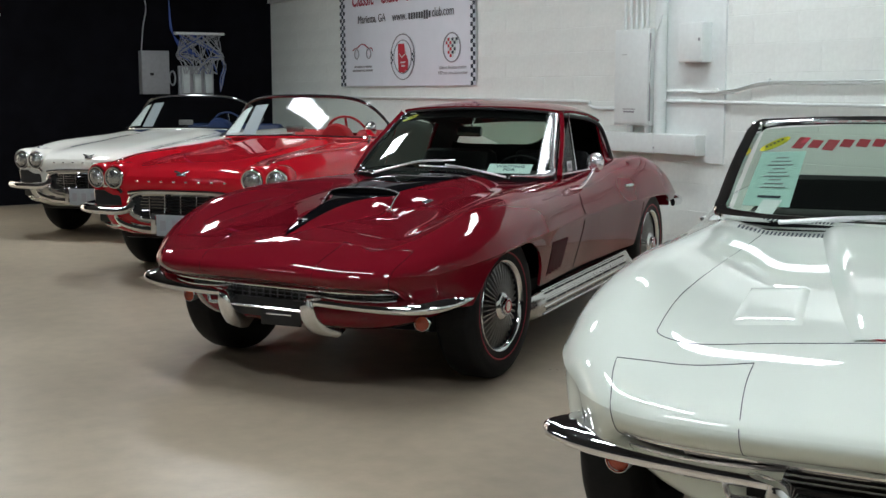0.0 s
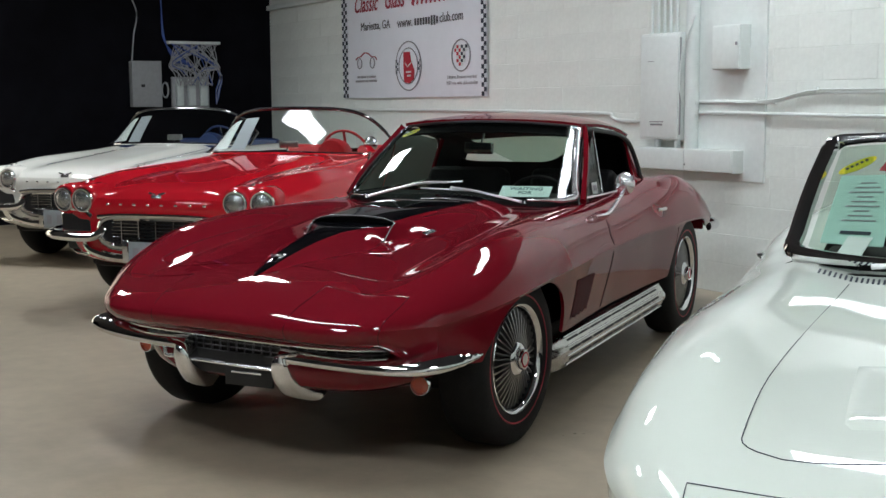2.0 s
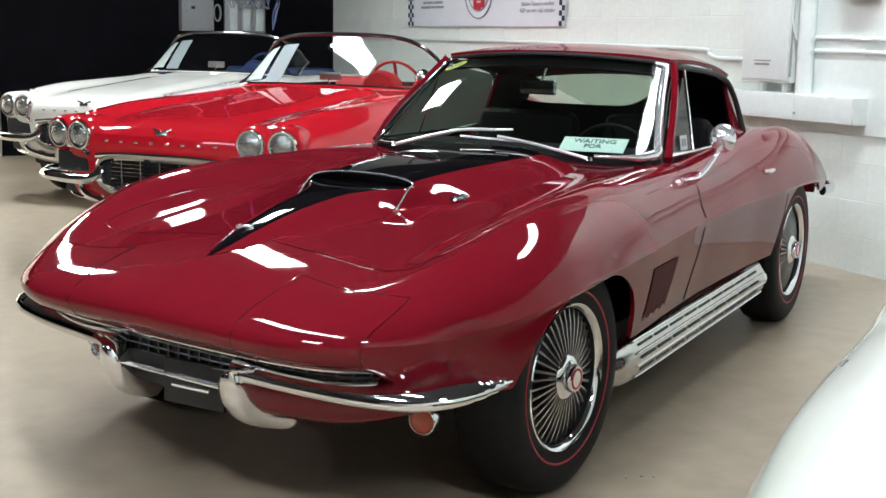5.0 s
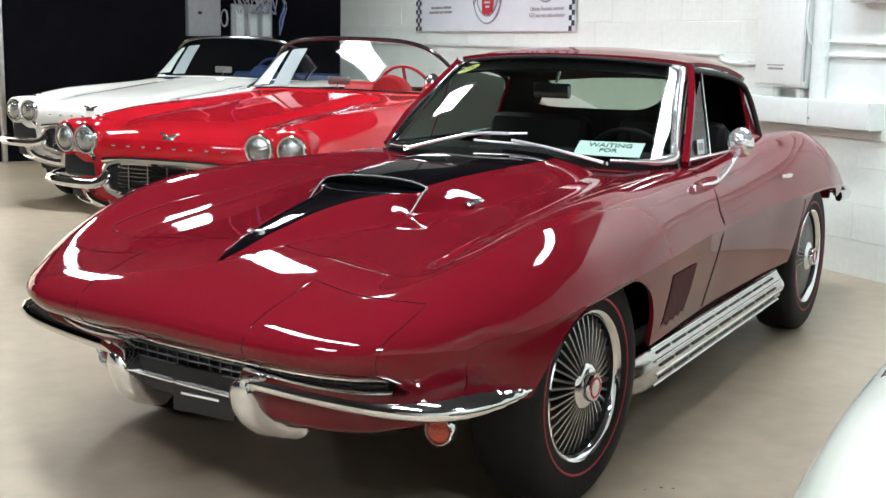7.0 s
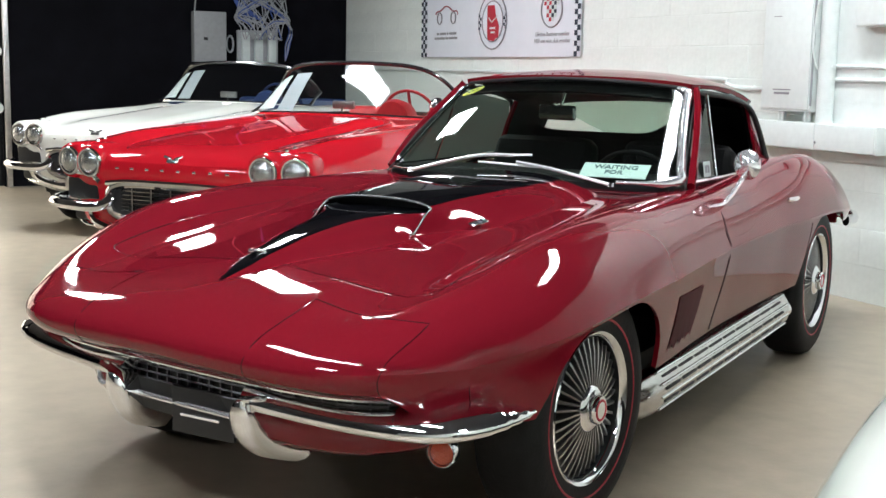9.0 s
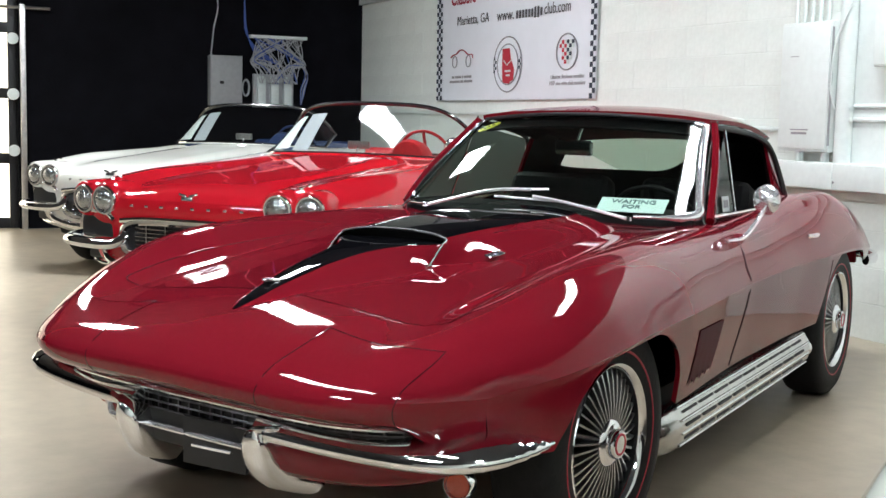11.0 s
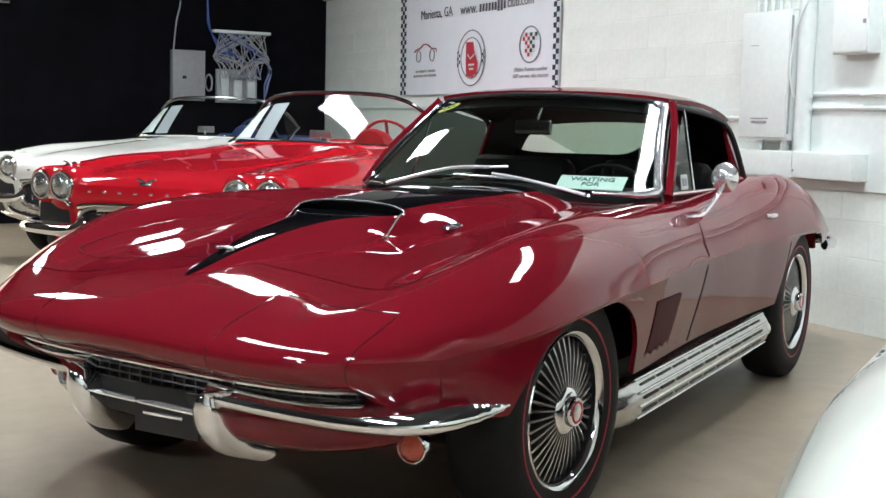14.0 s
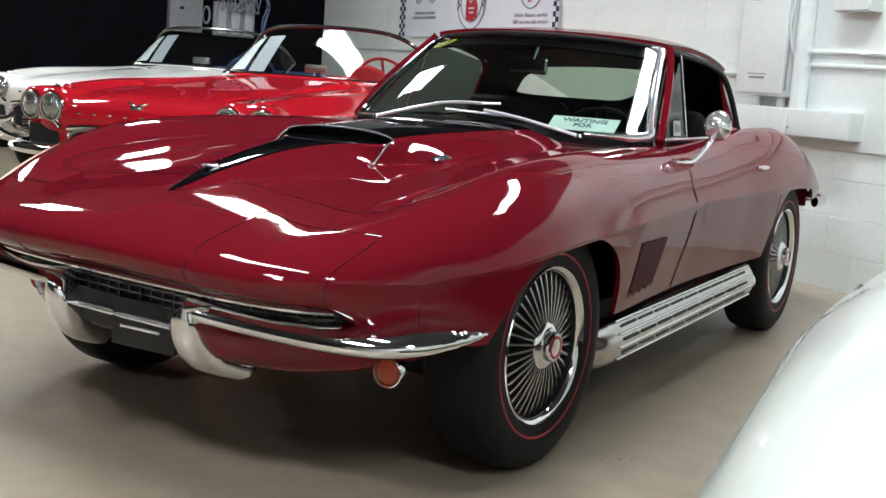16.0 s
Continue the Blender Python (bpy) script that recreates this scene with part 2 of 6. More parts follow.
def text_mesh(body, size, depth, bold, shear):
    cu = bpy.data.curves.new("text", "FONT")
    cu.body, cu.size, cu.extrude, cu.offset, cu.shear = body, size, depth, bold, shear
    cu.align_x, cu.align_y = "LEFT", "CENTER"
    cu.resolution_u = 3
    tmp = bpy.data.objects.new("text", cu)
    scene.collection.objects.link(tmp)
    me = bpy.data.meshes.new_from_object(tmp)
    bpy.data.objects.remove(tmp)
    bpy.data.curves.remove(cu)
    return me


def letters(body, size, mat, parent, m, name="letter", depth=0.001, bold=0.0, shear=0.0):
    """Raised letters in the built-in font, centred, each a mesh of its own, facing the local -y."""
    right = lambda me: max(v.co.x for v in me.vertices)
    whole = right(text_mesh(body, size, depth, bold, shear))
    for k, ch in enumerate(body):
        if ch == " ":
            continue
        me = text_mesh(ch, size, depth, bold, shear)
        at = right(text_mesh(body[:k + 1], size, depth, bold, shear)) - right(me) - whole / 2
        me.materials.clear()
        me.materials.append(mat)
        me.transform(pose(0, 0, 0, 90) @ Matrix.Translation((at, 0, 0)))
        ob = new(name, me)
        ob.parent = parent
        ob.matrix_basis = m

# ---- the room ----
# The block wall runs along its own x axis; its local y points into the wall.
ROOM_SCALE = 1.0386
WALL = Matrix.Translation((0.531, 2.832, 0)) @ pose(0, 0, 0, 0, 0, -33.3) @ Matrix.Scale(ROOM_SCALE, 4)
CORNER = -7.25          # where the block wall meets the black wall
ROOM_H = 3.45
ROOM_R, ROOM_D = 8.0, 14.0   # how far the room goes along the wall and away from it


def wall_slab(name, x0, x1, y0, y1, z0, z1, mat, label):
    bm = box((x1 - x0, y1 - y0, z1 - z0), ((x0 + x1) / 2, (y0 + y1) / 2, (z0 + z1) / 2))
    ob = part(name, bm, mat, smooth=0)
    ob.matrix_world = WALL
    return tagged(ob, label, "wall", kind="structure")


floor = part("floor", sheet([[(x, y, 0) for x in np.linspace(-14, 13, 12)] for y in np.linspace(-14.3, 0.1, 12)]), FLOOR, smooth=0)
floor.matrix_world = WALL
tagged(floor, "smooth tan painted concrete garage floor", "floor", kind="structure")
ceiling = part("ceiling", box((22, 14.8, 0.12), (2.0, -7.0, ROOM_H + 0.06)), DARK_UNSEEN, smooth=0)
ceiling.matrix_world = WALL
tagged(ceiling, "dark painted ceiling", "ceiling", kind="structure")
WHITE_H = 2.639          # the white stops here; the dark band above is unseen, added to darken reflections
wall_north = wall_slab("wall_north", CORNER, ROOM_R, 0.0, 0.22, 0, WHITE_H, JOINT, "white painted concrete block wall")
wall_north_upper = wall_slab("wall_north_upper", CORNER, ROOM_R, 0.0, 0.22, WHITE_H, ROOM_H, DARK_UNSEEN, "unseen dark band above the white blocks, added to darken reflections")
wall_west = wall_slab("wall_west", CORNER - 0.2, CORNER, -3.495, 0.22, 0, ROOM_H, BLACK_WALL, "matt black painted wall")
wall_west_far = wall_slab("wall_west_far", CORNER - 0.2, CORNER, -ROOM_D, -8.0, 0, ROOM_H, BLACK_WALL, "matt black painted wall")
wall_west_head = wall_slab("wall_west_head", CORNER - 0.2, CORNER, -8.0, -3.495, 2.6, ROOM_H, BLACK_WALL, "matt black painted wall over the door")
# Unseen east wall, kept white to brighten reflections in the car sides.
wall_east = wall_slab("wall_east", ROOM_R, ROOM_R + 0.2, -ROOM_D, 0.22, 0, ROOM_H, BLOCK, "unseen closing wall, kept white for the reflections")
# The south wall is unseen; its darkness is made up to darken reflections.
wall_south = wall_slab("wall_south", CORNER - 0.2, ROOM_R + 0.2, -ROOM_D - 0.2, -ROOM_D, 0, ROOM_H, DARK_UNSEEN, "unseen closing wall, made dark for the reflections")


# Fluorescent troffers under the ceiling, in rows along the block wall.
def ceiling_light(m, length=1.26, width=0.50):
    t = thing("ceiling_light", "broad white fluorescent ceiling fixture, unseen and lit" if width > 0.4 else "long slim white fluorescent ceiling fixture, lit", "ceiling light", m, "ceiling lights")
    part("housing", box((length, width, 0.06), (0, 0, 0.075), 0.008), WALL_METAL, t)
    part("diffuser", box((length - 0.08, width - 0.08, 0.03), (0, 0, 0.035), 0.010), TUBE, t, "glowing white diffuser")
    return t


# The fixture at (3.7, -4.4) is only added to brighten the white roadster.
for x, y, length, width in ((-3.25, 2.05, 1.26, 0.50), (0.87, 1.20, 1.90, 0.32), (-5.6, 1.2, 1.26, 0.50), (-0.4, -2.1, 3.40, 0.24), (0.4, -4.9, 1.26, 0.50), (3.7, -4.4, 1.26, 0.50), (-4.8, -6.6, 1.26, 0.50)):
    ceiling_light(pose(x, y, ROOM_H * ROOM_SCALE - 0.105, 0, 0, -33.3), length, width)

# glazed overhead door in the black wall
door = thing("glazed_door", "dark framed glazed overhead door with daylight behind", "door", WALL @ pose(CORNER - 0.12, -3.495, 0), kind="structure")
for k in range(5):
    part("door_rail", box((0.05, 4.56, 0.10), (0, -2.28, 0.05 + 0.62 * k), 0.006), DARK_FRAME, door)
    if k < 4:
        for j in range(4):
            part("pane", box((0.01, 1.06, 0.52), (-0.01, -0.57 - 1.13 * j, 0.36 + 0.62 * k)), DAYLIGHT, door, "bright pane")
for j in range(5):
    part("door_stile", box((0.06, 0.08, 2.6), (0, -0.04 - 1.12 * j, 1.3), 0.006), DARK_FRAME, door)

# ---- the sixties sports cars with pointed fenders ----
NOSE = -2.075
NOSE_SKEW = 0.11     # the noses sit slightly askew
TAIL = 4.36
C2_W = hermite([0, 0.2, 0.4, 0.75, 1.2, 1.6, 2.0, 2.5, 3.0, 3.4, 3.8, 4.1, 4.36], [0.742, 0.826, 0.862, 0.882, 0.872, 0.848, 0.832, 0.834, 0.852, 0.856, 0.82, 0.76, 0.68])
C2_ZC = hermite([0, 0.008, 0.025, 0.06, 0.12, 0.22, 0.32, 0.45, 0.7, 1.0, 1.4, 1.8, 3.5, 3.9, 4.36], [0.574, 0.587, 0.601, 0.621, 0.645, 0.676, 0.697, 0.716, 0.740, 0.763, 0.788, 0.810, 0.85, 0.76, 0.60])
C2_ZV = hermite([0, 0.008, 0.025, 0.06, 0.12, 0.22, 0.32, 0.45, 0.7, 1.0, 1.4, 1.8, 2.2, 3.3, 3.8, 4.36], [0.566, 0.578, 0.590, 0.607, 0.625, 0.648, 0.666, 0.685, 0.711, 0.739, 0.772, 0.802, 0.82, 0.84, 0.77, 0.60])
C2_ZP = hermite([0, 0.01, 0.03, 0.08, 0.16, 0.22, 0.30, 0.40, 0.52, 0.75, 1.0, 1.3, 1.7, 2.1, 2.45, 2.8, 3.1, 3.35, 3.6, 3.9, 4.15, 4.36], [0.562, 0.576, 0.590, 0.610, 0.637, 0.658, 0.685, 0.715, 0.746, 0.792, 0.816, 0.826, 0.826, 0.824, 0.838, 0.868, 0.888, 0.890, 0.866, 0.795, 0.70, 0.58])
C2_ZE = hermite([0, 0.2, 0.5, 0.9, 1.4, 1.95, 2.5, 3.2, 3.8, 4.36], [0.556, 0.582, 0.606, 0.628, 0.636, 0.648, 0.655, 0.655, 0.62, 0.57])
# across the body: where the hood ends, the valley, the fender's peak and its outer fall
SECTION_A = [0, 0.30, 0.56, 0.68, 0.775, 0.86, 0.945, 1.0]


def c2_bow(a):
    return 0.035 * a ** 2 + 0.25 * a ** 6


def nose_skew(x):
    return -NOSE_SKEW * x * max(0.0, 1 - abs(x / 0.95) ** 3)


def c2_top(s, a, side=1):
    """A point of the upper body: s metres behind the nose, a from 0 in the middle to 1 at the side crease."""
    w = C2_W(s)
    f = 1 - ramp(0.0, 0.95, s)
    zc, zv, zp, ze = C2_ZC(s), C2_ZV(s), C2_ZP(s), C2_ZE(s)
    d = zp - ze
    z = hermite(SECTION_A, [zc, zc + 0.50 * (zv - zc), zv, zv + 0.62 * (zp - zv), zp, zp - 0.14 * d, zp - 0.50 * d, ze])(a)
    return (a * w, NOSE + s + (c2_bow(a) + nose_skew(side * a * w)) * f, z)


def c2_arch(y, low):
    """The lower edge of the body's side, lifted over the wheels."""
    z = low
    for y0, half, high in ((-1.245, 0.368, 0.287), (1.235, 0.395, 0.335)):
        d = abs(y - y0) / half
        if d < 1:
            z = max(z, 0.335 + high * (1 - d ** 2.4) ** (1 / 2.4))
    return z


def c2_stations():
    s = [0, 0.003, 0.007, 0.012, 0.018, 0.026, 0.036, 0.048, 0.062, 0.08, 0.10, 0.125, 0.155, 0.19, 0.23, 0.28, 0.34, 0.40]
    edges = [-NOSE - 1.245 - 0.368, -NOSE - 1.245 + 0.368, -NOSE + 1.235 - 0.395, -NOSE + 1.235 + 0.395]
    x = 0.42
    while x < TAIL:
        s.append(x)
        near = min(abs(x - e) for e in edges)
        x += 0.006 if near < 0.012 else 0.014 if near < 0.05 else 0.028
    return s + [TAIL]


COLS = [0, 0.08, 0.16, 0.24, 0.32, 0.40, 0.46, 0.52, 0.58, 0.64, 0.69, 0.735, 0.77, 0.80, 0.83, 0.86, 0.89, 0.92, 0.94, 0.96, 0.975, 0.99, 1.0]


def c2_body(paint, car, flare=0.0):
    """The painted shell; flare widens the fenders behind the nose."""
    stations = c2_stations()

    def skin(s, a, side):
        x, y, z = c2_top(s, a, side)
        return side * (x + flare * ramp(0.78, 1.0, a) * ramp(0.55, 1.6, s)), y, z
    upper = [[skin(s, a, -1) for a in reversed(COLS[1:])] + [skin(s, a, 1) for a in COLS] for s in stations]
    cabin = lambda p: -0.06 < p.y < 1.42 and abs(p.x) < 0.62
    body = part("body", sheet(upper, drop=cabin), paint, car, smooth=30)
    # sides below the crease, tucked in towards the sill and open over the wheels
    for side, label in ((1, ""), (-1, "")):
        rows = []
        for s in stations:
            x, y, ze = skin(s, 1.0, side)
            x = abs(x)
            low = c2_arch(y, 0.40 if y < -1.2 else 0.372 if y < 1.3 else hermite([1.62, 2.2], [0.575, 0.585])(y))
            low = min(low, ze - 0.012)
            row = []
            for k in range(9):
                t = k / 8
                z = ze + (low - ze) * t
                d = max(0.0, ze - z) / 0.42
                row.append((side * (x - 0.004 * min(1, 40 * d) - 0.028 * d - 0.055 * d ** 2.2), y + 0.07 * (d / 0.376) ** 2 * (1 - ramp(0.0, 0.22, s)), z))
            for k in range(1, 3):      # the turned-in lip
                row.append((side * (abs(row[8][0]) - 0.007 * k), row[8][1], low + (0.004 * k if low > 0.3 else 0)))
            rows.append(row)
        part("side_panel", sheet(rows), paint, body, smooth=40)
    return body

def finned_wheel(parent, m):
    """A tyre with a red stripe and a finned alloy wheel with a spinner-less cone; it faces the local +x."""
    R = 0.335
    wheel = new("wheel")
    wheel.parent, wheel.matrix_basis = parent, m
    prof = [(0.205, -0.085), (0.23, -0.092), (0.27, -0.097), (0.305, -0.090), (0.325, -0.078), (R, -0.055), (R, 0.055), (0.325, 0.078), (0.305, 0.091), (0.27, 0.097), (0.235, 0.094), (0.21, 0.088)]
    part("tyre", lathe(prof, 64), RUBBER, wheel, smooth=50)
    part("red_stripe", lathe([(0.2405, 0.0945), (0.2440, 0.0962), (0.2475, 0.0950)], 64), RED_LINE, wheel, "thin red stripe on the tyre")
    part("rim", lathe([(0.194, 0.074), (0.197, 0.083), (0.203, 0.089), (0.209, 0.092), (0.213, 0.087)], 64), CHROME, wheel, "polished rim lip")
    part("wheel_disc", lathe([(0.206, -0.085), (0.198, -0.05), (0.196, 0.074), (0.192, 0.030), (0.12, 0.02), (0.0, 0.02)], 48), BLACK_TRIM, wheel)
    fin = bmesh.new()
    pts = [(0.055, 0.088), (0.10, 0.083), (0.15, 0.074), (0.193, 0.062)]
    a = []
    for rr, h in pts:
        a.append([fin.verts.new((h, -0.0022 - 0.010 * (rr - 0.055), rr)), fin.verts.new((h, 0.0022 + 0.010 * (rr - 0.055), rr)), fin.verts.new((0.025, 0.0045, rr)), fin.verts.new((0.025, -0.0045, rr))])
    for i in range(3):
        for k in range(4):
            fin.faces.new((a[i][k], a[i][(k + 1) % 4], a[i + 1][(k + 1) % 4], a[i + 1][k]))
    fm = finish(fin, "fin", SATIN, 0)
    n = 38
    for k in range(n):
        part("fin", fm, None, wheel, m=pose(0, 0, 0, 360 * k / n))
    hub = part("hub_cap", lathe([(0.064, 0.02), (0.064, 0.086), (0.058, 0.094), (0.046, 0.098), (0.040, 0.099), (0.040, 0.110), (0.037, 0.116), (0.024, 0.118), (0.0, 0.1185)], 40), CHROME, wheel, "chrome centre cap")
    part("cap_ring", lathe([(0.030, 0.1172), (0.0285, 0.1192), (0.0245, 0.1192), (0.0230, 0.1178)], 32), RED_INK, hub, "red ring on the cap")
    return wheel


def bar_bm(pts, rx, rz, steps=5, segs=12, up=(0, 0, 1)):
    p = smooth_path(pts, steps)
    return tube(p, rz, segs, flat=rx / rz, up=up)


def nose_edge(a):
    """A point of the nose's leading edge; a runs from -1 to 1."""
    x, y, z = c2_top(0, abs(a), -1 if a < 0 else 1)
    return math.copysign(x, a), y, z


def blade(pts, section, scale=None):
    """A bar with a drawn section: each point of it is (outwards, up) from the path."""
    p = smooth_path(pts, 5)
    rows = []
    for i, q in enumerate(p):
        d = p[min(i + 1, len(p) - 1)] - p[max(i - 1, 0)]
        d.z = 0
        d.normalize()
        n = Vector((d.y, -d.x, 0))
        if n.y > 0 and abs(n.x) < 0.9:
            n = -n
        elif abs(n.x) >= 0.9 and n.x * q.x < 0:
            n = -n
        k = scale[min(i * len(scale) // len(p), len(scale) - 1)] if scale else 1.0
        rows.append([q + n * (o * k) + Vector((0, 0, u * k)) for o, u in section])
    bm = sheet(rows, close=True)
    for row in (rows[0], rows[-1]):
        bm.faces.new([bm.verts.new(v) for v in row])
    bmesh.ops.remove_doubles(bm, verts=bm.verts, dist=1e-5)
    return bm


BUMPER_SECTION = [(-0.098, 0.046), (-0.060, 0.043), (-0.016, 0.032), (-0.002, 0.0265), (0.007, 0.0190), (0.0130, 0.0105), (0.0160, 0.0020), (0.0140, -0.0065), (0.006, -0.0120), (-0.008, -0.0158), (-0.03, -0.018), (-0.056, 0.0)]


LIP = [(0, 0), (-0.003, -0.008), (-0.003, -0.018), (0.003, -0.032), (0.015, -0.046), (0.035, -0.058), (0.062, -0.069), (0.09, -0.077), (0.12, -0.083)]
LIP_CORNER = [(0, 0), (0.0004, -0.012), (0.0025, -0.030), (0.007, -0.050), (0.0137, -0.070), (0.0237, -0.092), (0.0364, -0.114), (0.0519, -0.136), (0.070, -0.158)]
VALANCE = [(0.140, 0.415), (0.132, 0.400), (0.134, 0.372), (0.148, 0.342), (0.172, 0.320), (0.215, 0.306), (0.33, 0.300), (0.46, 0.312)]


def lip_row(a):
    """The beak's edge and the face that falls back under it, deep in the middle and shallow at the corners."""
    x, y, z = nose_edge(a)
    rec = 1 - ramp(0.80, 0.94, abs(a))
    return [(x * (1 - 0.004 * k), y + b[0] + (p[0] - b[0]) * rec, z + b[1] + (p[1] - b[1]) * rec) for k, (p, b) in enumerate(zip(LIP, LIP_CORNER))]


def c2_nose(car, paint, body):
    """Lip, grille, valance, bumpers, plate and lamps at the front."""
    span = np.linspace(-1, 1, 81)
    part("nose_lip", sheet([lip_row(a) for a in span]), paint, body, smooth=50)
    rows = []
    for a in span:
        x, y, z = nose_edge(a)
        up = 0.05 * abs(a) ** 5
        end = lip_row(a)[-1]
        rows.append([(end[0], end[1] + 0.03 * (1 - ramp(0.80, 0.90, abs(a))), end[2])] + [(x * (0.955 - 0.008 * k), y + dy * (1 - 0.25 * abs(a) ** 6) + 0.10 * ramp(0.45, 0.95, -a), h + up) for k, (dy, h) in enumerate(VALANCE)])
    part("front_valance", sheet(rows), paint, body, smooth=50)
    part("grille_recess", sheet([[(x, y + 0.118, z - 0.080), (x, y + 0.136, 0.455), (x, y + 0.136, 0.405)] for x, y, z in (nose_edge(a) for a in np.linspace(-0.60, 0.84, 37))]), BLACK_TRIM, body)
    part("air_intake", sheet([[(x, y + 0.119, 0.425), (x, y + 0.122, 0.385), (x, y + 0.132, 0.340)] for x, y, z in (nose_edge(a) for a in np.linspace(-0.40, 0.24, 15))]), BLACK_TRIM, body, "dark air opening below the grille")
    strip = [[(x, y + dy, 0.482 + dz) for dy, dz in ((0.118, 0.006), (0.104, 0.005), (0.098, 0.0), (0.102, -0.006), (0.116, -0.007))] for x, y, z in (nose_edge(a) for a in np.linspace(-0.84, 0.84, 41))]
    grille = part("grille_frame", sheet(strip, close=True), BRIGHT_TRIM, car, "slim chrome grille moulding")
    slats = ((0.462, 0.80), (0.444, 0.79), (0.426, 0.77)) if paint is MAROON else ((0.468, 0.80), (0.454, 0.80), (0.440, 0.79), (0.426, 0.78), (0.412, 0.77))
    for z, half in slats:
        part("grille_bar", tube([(x, y + 0.122, z) for x, y, _ in (nose_edge(a) for a in np.linspace(-0.60, half, 23))], 0.0026 if paint is MAROON else 0.0042, 6), GUNMETAL if paint is MAROON else DARK_CHROME, grille)
    gm = finish(box((0.004, 0.010, 0.066), bevel=0), "grille_upright", GUNMETAL, 0)
    for k in range(-11, 16) if paint is MAROON else ():      # the open car's grille has level slats only
        x, y, z = nose_edge(k / 15 * 0.78)
        part("grille_upright", gm, None, grille, m=pose(x, y + 0.128, 0.445))
    lower = [nose_edge(a) for a in np.linspace(-0.45, 0.30, 15)]
    rod = [(lower[0][0] - 0.014, lower[0][1] + 0.118, 0.425)] + [(x, y + 0.110, 0.386) for x, y, z in lower] + [(lower[-1][0] + 0.014, lower[-1][1] + 0.118, 0.420)]
    part("grille_rod", tube(smooth_path(rod, 3), 0.0075, 8), BRIGHT_TRIM, grille)
    for sx in (1, -1):
        if sx > 0:
            run = [(0.850, -1.700, 0.446), (0.842, -1.755, 0.442), (0.818, -1.812, 0.435), (0.772, -1.868, 0.425), (0.695, -1.915, 0.418), (0.56, -1.945, 0.418), (0.38, -1.965, 0.424), (0.21, -1.975, 0.432)]
            run = [(x, y + 0.6 * nose_skew(x), z) for x, y, z in run]
        else:
            run = [(-0.838, -1.685, 0.448), (-0.832, -1.725, 0.446), (-0.805, -1.762, 0.440), (-0.745, -1.790, 0.432), (-0.66, -1.815, 0.426), (-0.54, -1.850, 0.424), (-0.38, -1.900, 0.428), (-0.21, -1.952, 0.434)]
        bumper = part("front_bumper", blade(run, BUMPER_SECTION, [0.18, 0.45, 0.7, 0.95, 1.12, 1.2, 1.2, 1.2, 1.2, 1.2, 1.2, 1.2] if sx > 0 else [0.3, 0.7, 1.0, 1.2, 1.3, 1.3, 1.3, 1.3]), CHROME, car, "broad chrome front bumper half", smooth=50)
        # the broad overrider that curls down and back under the valance
        p = smooth_path([(sx * 0.255, -1.985, 0.455), (sx * 0.205, -2.000, 0.443), (sx * 0.184, -2.000, 0.400), (sx * 0.182, -1.978, 0.345), (sx * 0.190, -1.925, 0.292), (sx * 0.212, -1.835, 0.258)], 5)
        rows = []
        for i, q in enumerate(p):
            t = i / (len(p) - 1)
            w = 0.028 + 0.034 * ramp(0.1, 0.45, t)
            d = 0.02 + 0.110 * ramp(0.12, 0.42, t) - 0.045 * ramp(0.75, 1, t)
            q = q + Vector((0, 0.6 * nose_skew(sx * 0.2), 0))
            up = 0.05 * ramp(0.4, 0.9, t)
            rows.append([q + Vector((sx * dx * w, dy, dz)) for dx, dy, dz in ((-0.05, 0.010, 0), (0.1, -0.006, -0.002), (0.5, -0.012, -0.003), (0.95, -0.006, 0), (1.1, 0.010, 0.004), (1.2, d * 0.5, up * 0.5), (1.1, d, up), (0.6, d * 1.04, up), (0.0, d, up), (-0.1, d * 0.5, up * 0.5))])
        part("overrider", sheet(rows, close=True), CHROME, bumper, "curled chrome overrider", smooth=60)
        lamp = part("parking_lamp", lathe([(0.0, -0.008), (0.018, -0.006), (0.028, 0.0), (0.030, 0.006)], 24, "Y"), AMBER, car, "round orange parking lamp lens", m=pose(sx * 0.668, -1.785 + nose_skew(sx * 0.668) + (0.0 if sx > 0 else 0.11), 0.345, 0, 0, 8 * sx))
        part("lamp_bezel", lathe([(0.030, 0.0), (0.032, -0.005), (0.035, -0.003), (0.036, 0.012), (0.035, 0.03)], 24, "Y"), CHROME, lamp)
    plate = part("plate_blank", box((0.20, 0.012, 0.118), (0.062, -1.962, 0.372), 0.003), BLACK_TRIM, car, "plain black number plate blank")
    part("plate_strip", box((0.125, 0.006, 0.008), (0.055, -1.970, 0.362), 0.002), BRIGHT_TRIM, plate, "thin bright strip across the plate")
    return grille


